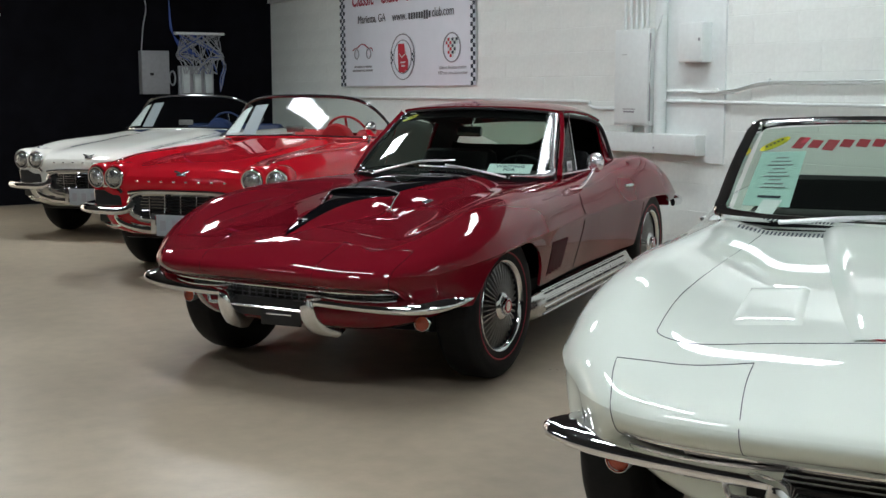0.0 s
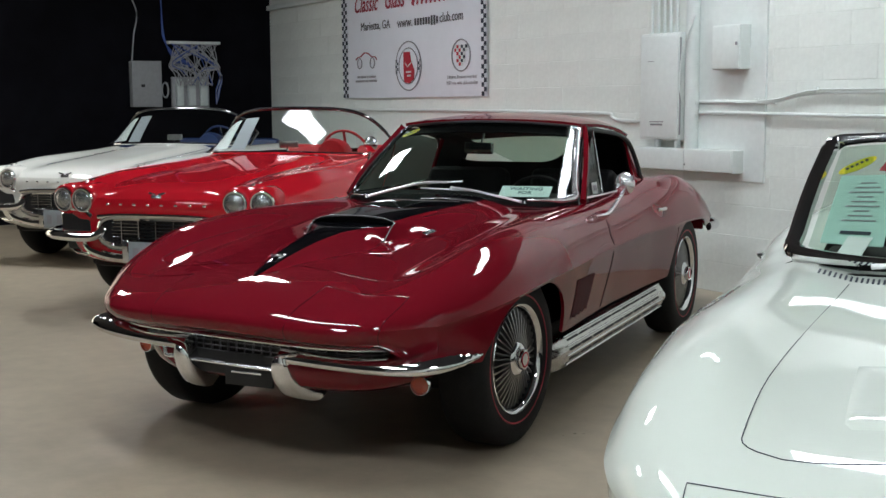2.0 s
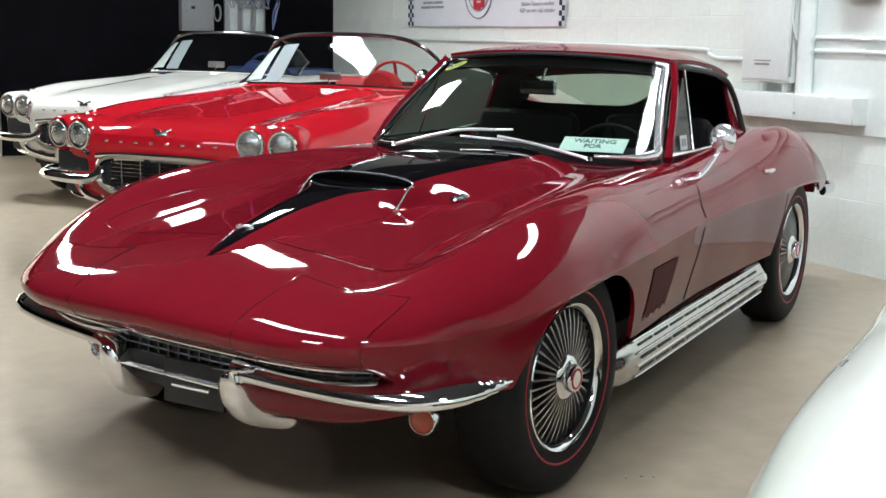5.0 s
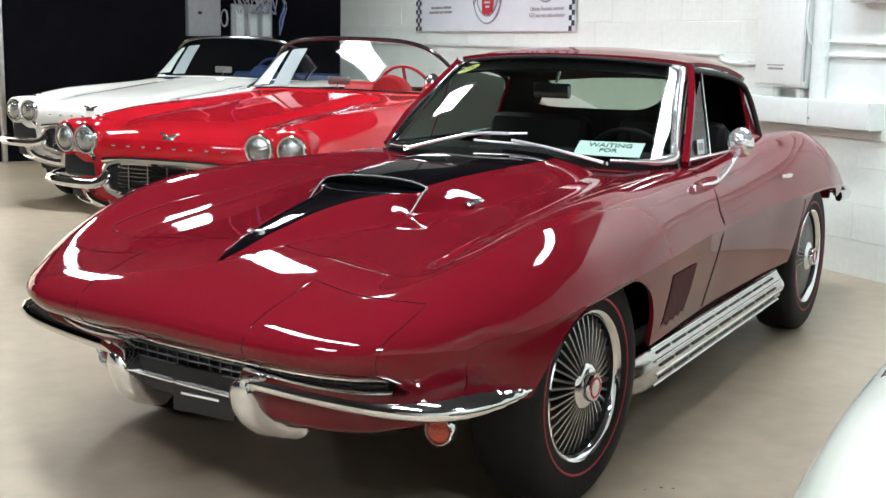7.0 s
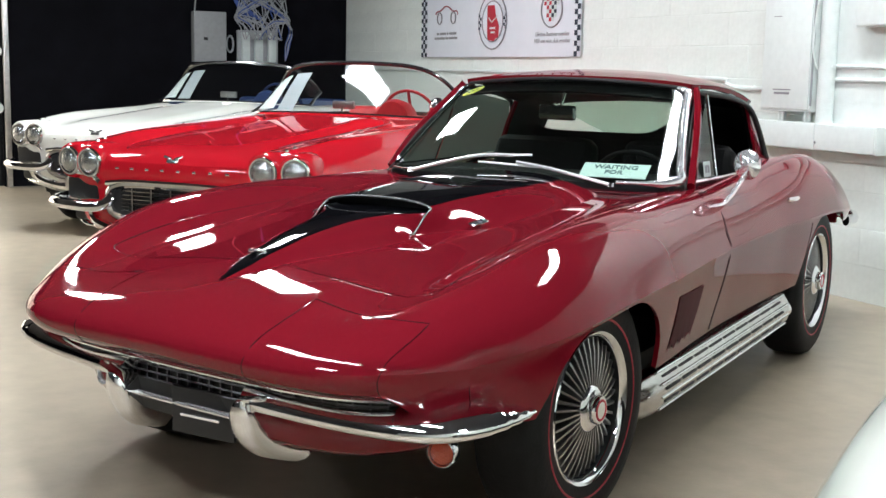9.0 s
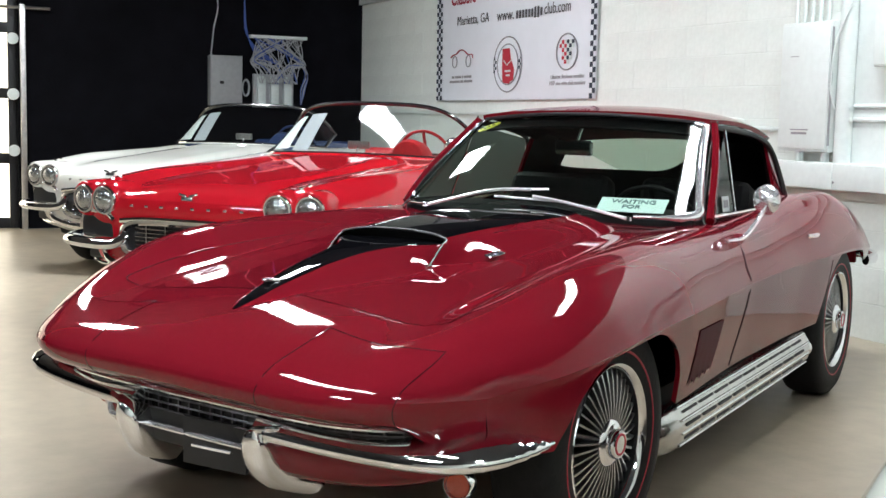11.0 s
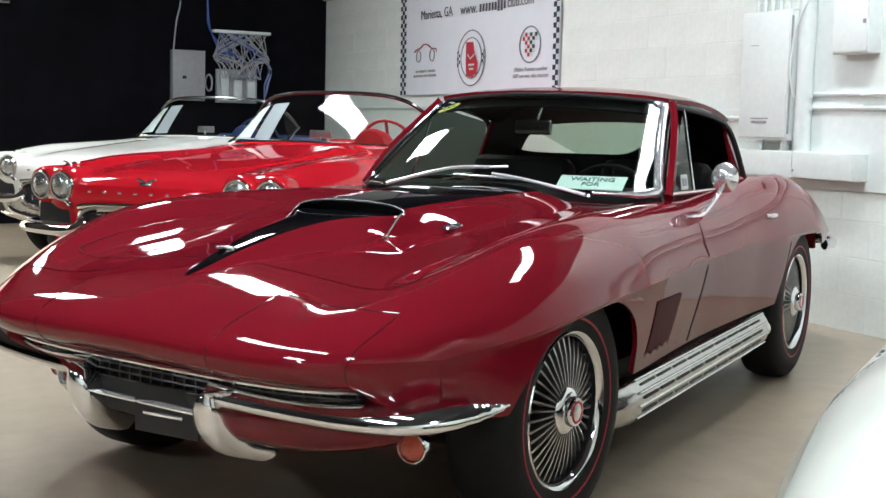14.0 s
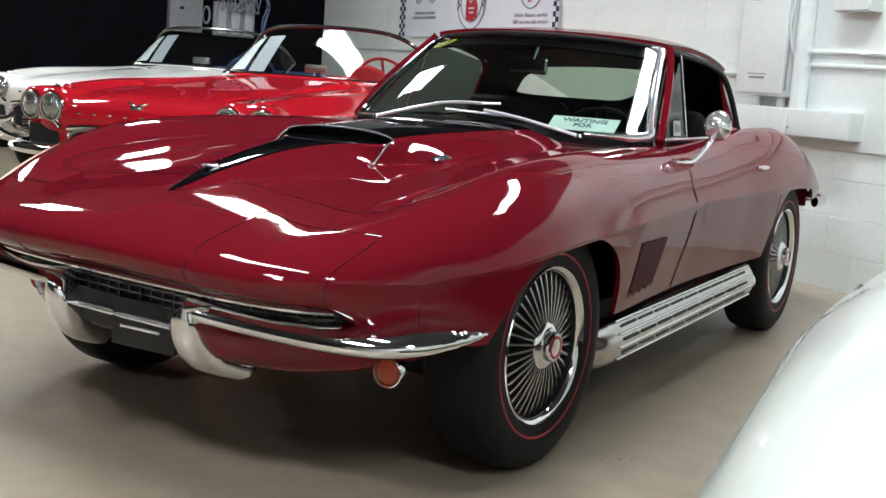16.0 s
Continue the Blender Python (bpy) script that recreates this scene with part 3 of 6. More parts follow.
def side_pipe(car, sx):
    """A slotted bright cover over the side exhaust."""
    sec = [(0.690, 0.322), (0.730, 0.326), (0.765, 0.310), (0.786, 0.280), (0.793, 0.244), (0.787, 0.207), (0.767, 0.178), (0.74, 0.164), (0.70, 0.166)]
    along = lambda y: (y + 0.95) / 1.72
    rows = []
    for k in range(36):
        t = k / 35
        y = -0.95 + 1.72 * t
        inn = 0.085 * max(0.0, 1 - ramp(-0.97, -0.70, y)) ** 1.3
        sh = 1 - 0.40 * (1 - ramp(-0.97, -0.85, y)) - 0.18 * (1 - ramp(-0.91, -0.70, y))
        rows.append([(sx * (x - inn + 0.010 * t), y, 0.244 + (z - 0.244) * sh + 0.032 * t) for x, z in sec])
    pipe = part("side_exhaust_cover", thicken(sheet(rows), 0.006), ALUMINIUM, car, "bright ribbed side exhaust cover with slots", smooth=40)
    slot = bmesh.new()
    box((0.003, 0.126, 0.0095), (0, 0, 0), 0.0012, slot, seg=1)
    sm = finish(slot, "slot", BLACK_TRIM, 0)
    for x, z, tilt in ((0.7790, 0.294, 33), (0.7932, 0.254, 6), (0.7885, 0.212, -20)):
        for k in range(9):
            y = -0.60 + 0.152 * k
            part("slot", sm, None, pipe, m=pose(sx * (x + 0.010 * along(y)), y, z + 0.032 * along(y), 1, -tilt * sx, 0))
    for x, z in ((0.7700, 0.310), (0.7905, 0.274), (0.7930, 0.233), (0.7840, 0.194)):
        part("cover_rib", tube([(sx * (x + 0.010 * along(y)), y, z + 0.032 * along(y)) for y in np.linspace(-0.70, 0.75, 9)], 0.0042, 6), CHROME, pipe)
    part("exhaust_elbow", tube(smooth_path([(sx * 0.56, -1.03, 0.262), (sx * 0.62, -0.97, 0.250), (sx * 0.69, -0.89, 0.246)], 4), 0.036, 14), ALUMINIUM, pipe)
    part("exhaust_tip", tube([(sx * 0.75, 0.72, 0.275), (sx * 0.77, 0.82, 0.270)], 0.032, 14, cap=False), CHROME, pipe)
    return pipe


def side_vent(car, sx, mat):
    """The cut vent behind the front wheel, with its saw-toothed foot."""
    def p(y, z):
        d = (C2_ZE(y - NOSE) - z) / 0.42
        return Vector((sx * (C2_W(y - NOSE) - 0.004 - 0.028 * d - 0.055 * d ** 2.2 + 0.003), y, z))
    bm = bmesh.new()
    top = [p(-0.765 + 0.275 * k / 8, 0.572 - 0.0005 * k) for k in range(9)]
    low = [p(-0.800 + 0.245 * k / 8, 0.405 + 0.001 * k + (0.022 if k % 2 else 0)) for k in range(9)]
    v = [[bm.verts.new(q) for q in row] for row in (top, [p((a.y + b.y) / 2, (a.z + b.z) / 2) for a, b in zip(top, low)], low)]
    for r in range(2):
        for k in range(8):
            bm.faces.new((v[r][k], v[r][k + 1], v[r + 1][k + 1], v[r + 1][k]))
    return part("side_vent", bm, mat, car, "body-coloured louvre behind the front wheel, its shade painted in", smooth=0)

SEAM = material("dark_gap", (0.020, 0.001, 0.002), 0.6, 0.0, 1.0, spec=0.1)
# Body maroon for the side vents, the recess's shade put into its colour.
SHADED_MAROON = material("maroon_vent_shade", (0.060, 0.003, 0.008), 0.6, 0.0, 0.0, spec=0.15, grain=0.1, grain_scale=10)


def windshield_point(u, v, half_top=0.475):
    """u across from -1 to 1, v from the cowl to the header."""
    half_low = 0.60 if half_top < 0.55 else 0.64     # the open car's glass is broader
    base = Vector((half_low * u, -0.30 + 0.13 * u * u + 0.10 * u ** 6, 0.838 + 0.012 * (1 - u * u)))
    top = Vector((half_top * u, 0.25 + 0.045 * u * u + 0.03 * u ** 6, (1.200 if half_top < 0.55 else 1.178) - 0.028 * u * u))
    p = base.lerp(top, v)
    p.y -= 0.02 * math.sin(math.pi * v)
    return p


def c2_windshield(car, glass, half_top=0.475):
    ws = part("windshield", sheet([[windshield_point(u, v, half_top) for u in np.linspace(-1, 1, 25)] for v in np.linspace(0, 1, 9)]), glass, car, "curved windshield glass")
    ws.visible_shadow = False
    return ws


def seat(car, x, y, mat, top=0.0):
    s = part("seat", box((0.50, 0.50, 0.16), (x, y, 0.38), 0.05, seg=3), mat, car)
    part("seat_back", box((0.48, 0.14, 0.62), (x, y + 0.30, 0.62 if top < 1 else 0.64), 0.065, m=pose(0, 0, 0, -14), seg=3), mat, s)
    return s


def steering_wheel(car, m, mat, spoke):
    ring = [(0.185 * math.cos(a), 0, 0.185 * math.sin(a)) for a in np.linspace(0, 2 * math.pi, 33)]
    w = part("steering_wheel", tube(ring, 0.010, 8, up=(0, 1, 0)), mat, car, m=m)
    for a in (90, 210, 330):
        part("spoke", box((0.19, 0.006, 0.022), (0.095, 0, 0), 0.002, seg=1), spoke, w, m=pose(0, 0.01, 0, 0, -a, 0))
    part("horn_button", lathe([(0.0, -0.02), (0.03, -0.015), (0.038, 0.02)], 20, "Y"), spoke, w)
    part("column", tube([(0, 0.01, 0), (0, -0.45, 0.0)], 0.025, 10), mat, w)
    return w


def c2_cabin(car, mat):
    part("cabin_floor", sheet([[(x, y, z) for x, z in ((-0.66, 0.80), (-0.64, 0.30), (0, 0.28), (0.64, 0.30), (0.66, 0.80))] for y in (-0.22, 0.3, 0.9, 1.45)]), mat, car)
    part("dashboard", box((1.20, 0.30, 0.16), (0, 0.02, 0.775), 0.05, seg=3), mat, car, "black padded dashboard")
    part("firewall", box((1.24, 0.02, 0.50), (0, -0.20, 0.56)), mat, car)
    part("cargo_deck", sheet([[(x, y, 0.66 + 0.06 * (y - 0.8)) for x in (-0.62, 0, 0.62)] for y in (0.80, 1.1, 1.46)]), mat, car)
    for x in (-0.31, 0.31):
        seat(car, x, 0.38, mat, 1)
    steering_wheel(car, pose(0.33, 0.22, 0.765, 24), mat, VINYL)


def c2_roof(car, paint, glass):
    """Roof, sail panels and the back window of the coupe."""
    def edge(y, wide=False):   # half width and height of the drip rail
        return hermite([0.25, 0.5, 0.86, 1.1, 1.45, 1.8], [0.490, 0.530, 0.55, 0.54, 0.51, 0.46] if wide else [0.490, 0.530, 0.55, 0.505, 0.43, 0.32])(y), hermite([0.25, 0.40, 0.65, 0.90, 1.15, 1.5, 1.85], [1.174, 1.172, 1.155, 1.108, 1.04, 0.93, 0.82])(y)

    def mid(y):
        return hermite([0.25, 0.40, 0.65, 0.95, 1.25, 1.6, 1.9], [1.199, 1.217, 1.226, 1.192, 1.112, 0.98, 0.84])(y)
    rows = []
    for y in np.linspace(0.25, 0.90, 16):
        w, ze = edge(y)
        bow = 0.075 * (1 - ramp(0.25, 0.65, y))
        rows.append([(a * w, y + bow * a * a, mid(y) + (ze - mid(y)) * (0.75 * a ** 2.2 + 0.25 * a ** 8)) for a in (0, 0.15, 0.3, 0.45, 0.6, 0.72, 0.82, 0.9, 0.95, 0.98, 1.0)])
    rows0 = rows
    roof = part("roof", thicken(sheet(mirrored(rows)), -0.018), paint, car)
    back = []
    for y in np.linspace(0.90, 1.74, 12):
        w, ze = edge(y)
        back.append([(a * w * 0.93, y, mid(y) - 0.004 + (ze - mid(y)) * (0.75 * a ** 2.2)) for a in (0, 0.25, 0.5, 0.7, 0.85, 1.0)])
    rear = part("rear_window", sheet(mirrored(back)), glass, car, "large curved rear window")
    rear.visible_shadow = False
    for sx in (1, -1):
        rows = []
        for y in np.linspace(0.88, 1.77 if sx > 0 else 1.18, 14):
            w, ze = edge(y, sx < 0)
            inner = w * 0.90
            xb = 0.62 - 0.03 * ramp(0.9, 1.2, y) - 0.20 * ramp(1.1, 1.75, y)
            zb = 0.835 + 0.03 * ramp(0.7, 1.0, y) - 0.05 * ramp(1.2, 1.75, y)
            mz = mid(y) + (ze - mid(y)) * 0.6
            rows.append([(sx * inner, y, mz), (sx * w * 0.97, y, ze + 0.012), (sx * w, y, ze - 0.01), (sx * (w + (xb - w) * 0.45), y - 0.02, ze + (zb - ze) * 0.45), (sx * (w + (xb - w) * 0.85), y - 0.03, ze + (zb - ze) * 0.85), (sx * (xb + 0.05), y - 0.03, zb - 0.015)])
        part("sail_panel", thicken(sheet(rows), 0.012), paint, roof)
        part("sail_lining", sheet([[(p[0] - sx * 0.022, p[1], p[2] - 0.012) for p in r] for r in rows]), VINYL, roof)
        # door window frame: front post, drip rail, vent pane divider
        sill = [(sx * 0.622, y, z) for y, z in ((-0.04, 0.845), (0.30, 0.845), (0.62, 0.848), (0.93, 0.862))]
        part("window_sill", tube(sill, 0.008, 8), CHROME, car, "bright window sill strip")
        part("windshield_post", tube(smooth_path([(sx * 0.632, -0.045, 0.835), (sx * 0.598, 0.085, 0.97), (sx * 0.548, 0.235, 1.09), (sx * 0.508, 0.325, 1.168)], 4), 0.020, 8, flat=0.8), paint, roof)
        run = [windshield_point(sx * u, 0) + Vector((0, -0.004, 0.006)) for u in (0.70, 0.80, 0.88, 0.94)] + [windshield_point(sx, v) + Vector((sx * 0.004, -0.004, 0.002)) for v in (0.05, 0.12, 0.25, 0.45, 0.65, 0.85, 0.96)] + [windshield_point(sx * 0.93, 1.0) + Vector((0, -0.006, 0.0))]
        run = smooth_path(run, 3)
        wide = 0.021 if sx > 0 else 0.011
        # near moulding in the brightened trim, far one in the darkened chrome
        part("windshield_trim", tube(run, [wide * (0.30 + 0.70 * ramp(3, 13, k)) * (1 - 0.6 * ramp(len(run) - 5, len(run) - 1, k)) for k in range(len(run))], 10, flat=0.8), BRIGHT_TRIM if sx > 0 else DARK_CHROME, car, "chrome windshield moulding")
        part("door_gasket", tube(smooth_path([(sx * p[0], p[1], p[2]) for p in ((0.520, 0.330, 1.186), (0.533, 0.225, 1.092), (0.578, 0.065, 0.972), (0.616, -0.067, 0.840), (0.650, -0.088, 0.818), (0.70, -0.075, 0.822))], 4), 0.0030, 6), BLACK_TRIM, car, "black door gasket along the windshield post")
        part("drip_rail", tube(smooth_path([(sx * 0.512, 0.335, 1.162), (sx * 0.535, 0.48, 1.152), (sx * 0.552, 0.68, 1.134), (sx * 0.562, 0.86, 1.095), (sx * 0.585, 0.93, 1.01), (sx * 0.620, 0.975, 0.862)], 4), 0.012, 8), BLACK_TRIM, roof)
        part("vent_divider", tube([(sx * 0.620, 0.28, 0.846), (sx * 0.545, 0.345, 1.152)], 0.0048, 8), CHROME, car, "chrome vent window divider")
        vent = bmesh.new()
        vent.faces.new([vent.verts.new(q) for q in ((sx * 0.622, -0.02, 0.846), (sx * 0.619, 0.28, 0.846), (sx * 0.544, 0.345, 1.15), (sx * 0.522, 0.315, 1.15))])
        pane = part("vent_window", vent, glass if sx > 0 else GREYED_GLASS, car, smooth=0)
        pane.visible_shadow = False
        door = bmesh.new()
        door.faces.new([door.verts.new(q) for q in ((sx * 0.618, 0.29, 0.846), (sx * 0.618, 0.95, 0.86), (sx * 0.562, 0.855, 1.09), (sx * 0.543, 0.355, 1.15))])
        if sx < 0:
            pane = part("door_window", door, GREYED_GLASS, car, smooth=0)
            pane.visible_shadow = False
        else:
            door.free()
    part("header_trim", tube([(x, 0.25 + 0.075 * (x / 0.475) ** 2 - 0.006, 1.203 - 0.028 * (x / 0.475) ** 2) for x in np.linspace(-0.475, 0.475, 17)], 0.007, 8), BLACK_TRIM, roof)
    liner = [[(x * 0.97, y, z - 0.024) for x, y, z in r] for r in rows0]
    part("headliner", sheet(mirrored(liner)), VINYL, roof, "black headliner")
    # black lining round the rear window's opening
    hole, rim = [], []
    for k in range(41):
        c, n = math.cos(2 * math.pi * k / 40), math.sin(2 * math.pi * k / 40)
        left = 0.11 * max(0.0, n) * max(0.0, -c) ** 0.5
        low = 0.05 * ramp(0.1, 1.0, c) if n < 0 else 0
        hole.append((-0.20 + 0.345 * math.copysign(abs(c) ** 0.35, c) + left, 1.12, 1.035 + low + 0.080 * math.copysign(abs(n) ** 0.35, n)))
        rim.append((-0.03 + 0.54 * math.copysign(abs(c) ** 0.5, c), 1.12, 0.975 + 0.165 * math.copysign(abs(n) ** 0.5, n) - 0.05 * c * c * (n > 0)))
    part("rear_lining", thicken(sheet([hole, rim]), 0.01), VINYL, roof)
    part("rear_headliner", thicken(sheet([[(x, y, z - 0.03 * (x / 0.5) ** 2) for x in np.linspace(-0.5, 0.5, 9)] for y, z in ((0.80, 1.175), (0.95, 1.150), (1.13, 1.112))]), 0.008), VINYL, roof)
    part("rear_bulkhead", box((1.10, 0.02, 0.20), (0, 1.14, 0.74), 0.008), VINYL, roof)
    part("sun_band", thicken(sheet([[windshield_point(u, v) + Vector((0, 0.03, -0.01)) for u in np.linspace(-0.95, 0.95, 13)] for v in (0.9, 1.0)]), 0.01), VINYL, roof)
    hm = part("rear_view_mirror", box((0.175, 0.022, 0.058), (0, 0, 0), 0.012, seg=3), DARK_CHROME, car, m=pose(0.02, 0.13, 1.072, 0, 0, -12))
    part("mirror_stalk", tube([(0, 0.01, 0.0), (0, 0.05, 0.075)], 0.006, 8), CHROME, hm)
    return roof


def c2_trim(car, paint, flare=0.0):
    for sx in (1, -1):
        handle = part("door_handle", tube(smooth_path([(sx * (x + flare), y, z) for x, y, z in ((0.790, 0.640, 0.742), (0.812, 0.67, 0.744), (0.815, 0.75, 0.744), (0.792, 0.80, 0.742))], 4), 0.009, 8), CHROME, car, "chrome door handle")
        part("door_lock", lathe([(0.0, 0.006), (0.012, 0.005), (0.013, -0.01)], 16), CHROME, handle, m=pose(sx * (0.808 + flare), 0.74, 0.700, 0, 0, 0 if sx > 0 else 180))
        ys = np.linspace(0, 1, 12)
        seam = []
        for t in ys:
            z = 0.82 - 0.44 * t
            y = -0.05 - 0.13 * ramp(0, 0.30, t) - 0.10 * ramp(0.35, 1.0, t)
            s = y - NOSE
            ze, w = C2_ZE(s), C2_W(s)
            if z > ze:
                best = min((abs(c2_top(s, a)[2] - z) + (0 if a > 0.79 else 9), a) for a in np.linspace(0.79, 1, 60))[1]
                x = c2_top(s, best)[0]
            else:
                d = (ze - z) / 0.42
                x = w - 0.004 - 0.028 * d - 0.055 * d ** 2.2
            seam.append((sx * (x + 0.001 + flare * ramp(0.86, 0.66, z)), y, z))
        part("door_seam", tube(seam, 0.0020, 6), BLACK_TRIM, car, "dark door gap")
        back = []
        for t in ys:
            z = 0.63 - 0.25 * t
            d = (C2_ZE(0.90 - 0.05 * t - NOSE) - z) / 0.42
            back.append((sx * (flare + C2_W(0.90 - 0.05 * t - NOSE) - 0.0035 - 0.028 * d - 0.055 * d ** 2.2), 0.90 - 0.05 * t, z))
        part("rear_door_seam", tube(back, 0.0014, 6), SEAM if paint is MAROON else BLACK_TRIM, car)
    # rear bumper corners
    for sx in (1, -1):
        part("rear_bumper", bar_bm([(sx * 0.765, 1.93, 0.535), (sx * 0.775, 2.09, 0.535), (sx * 0.69, 2.26, 0.535), (sx * 0.4, 2.33, 0.535)], 0.018, 0.026), CHROME, car, "chrome rear bumper half")
    part("rocker", box((1.46, 1.74, 0.19), (0, -0.02, 0.285), 0.02), UNDERSIDE, car)
    part("underbody", box((0.86, 3.20, 0.20), (0.04, 0.36, 0.270), 0.05), UNDERSIDE, car)
    part("tail_panel", box((1.30, 0.03, 0.16), (0, 2.27, 0.56), 0.01), paint, car)
    for sx in (1, -1):
        for y in (-1.245, 1.235):
            rows = [[(sx * x, y + 0.37 * math.cos(a), 0.335 + 0.30 * math.sin(a) * k) for x, k in ((0.50, 0.0), (0.50, 1.0), (0.62, 1.03), (0.77, 1.0))] for a in np.linspace(0.16, math.pi - 0.16, 25)]
            part("wheel_well", sheet(rows), UNDERSIDE, car)


def c2_wheels(car):
    for sx in (1, -1):
        for y in (-1.2446, 1.2446):
            finned_wheel(car, pose(sx * 0.705, y + (0.08 if y < 0 and sx < 0 else 0), 0.335, 25 * sx, 0, (0 if sx > 0 else 180) - (4 if y < 0 else 0)))


def surface_strip(s0, s1, a0, a1, lift=0.0008, n=10, side=1):
    """A strip that follows the upper body, for seams and stripes."""
    return [Vector(c2_top(s0 + (s1 - s0) * k / n, a0 + (a1 - a0) * k / n, side)) + Vector((0, 0, lift)) for k in range(n + 1)]


def headlamp_door_seams(car, sx, mat):
    flip = lambda ps: [(sx * p[0], p[1], p[2]) for p in ps]
    outline = surface_strip(0.002, 0.265, 0.405, 0.365, n=10, side=sx) + surface_strip(0.265, 0.200, 0.365, 0.775, n=10, side=sx)[1:] + surface_strip(0.200, 0.002, 0.775, 0.830, n=10, side=sx)[1:]
    drops = []
    for a in (0.405, 0.830):
        rows = lip_row(a * sx)
        drops.append([Vector((abs(x), y - 0.0008, z)) for x, y, z in rows[:8]])
    outline = drops[0][::-1] + outline + drops[1]
    part("headlamp_door_seam", tube(flip(outline), 0.0011, 6), mat, car, "fine gap round the hidden headlamp door")


def hood_seam(car, mat):
    """The hood's edge: back along each side from its front corners, and across the nose."""
    for sx in (1, -1):
        side = surface_strip(1.74, 0.40, 0.585, 0.664, n=16, side=sx)
        corner = surface_strip(0.385, 0.376, 0.660, 0.648, n=2, side=sx)
        front = surface_strip(0.374, 0.425, 0.630, 0.0, n=12, side=sx)
        part("hood_seam", tube([(sx * p.x, p.y, p.z) for p in side + corner + front], 0.0011, 6), mat, car, "fine gap round the hood")


RIDGE = hermite([-1.83, -1.76, -1.68, -1.59, -1.50, -1.40, -1.30, -1.20, -1.06], [0.683, 0.706, 0.730, 0.751, 0.770, 0.786, 0.798, 0.805, 0.808])
RIDGE_HALF = hermite([-1.83, -1.74, -1.60, -1.45, -1.30, -1.20, -1.13, -1.06], [0.004, 0.024, 0.037, 0.052, 0.076, 0.120, 0.176, 0.187])
LID = hermite([-1.10, -0.85, -0.55, -0.26], [0.839, 0.853, 0.864, 0.868])


def hood_at(x, y):
    s = y - NOSE
    return c2_top(s, min(1.0, abs(x) / C2_W(s)))[2]


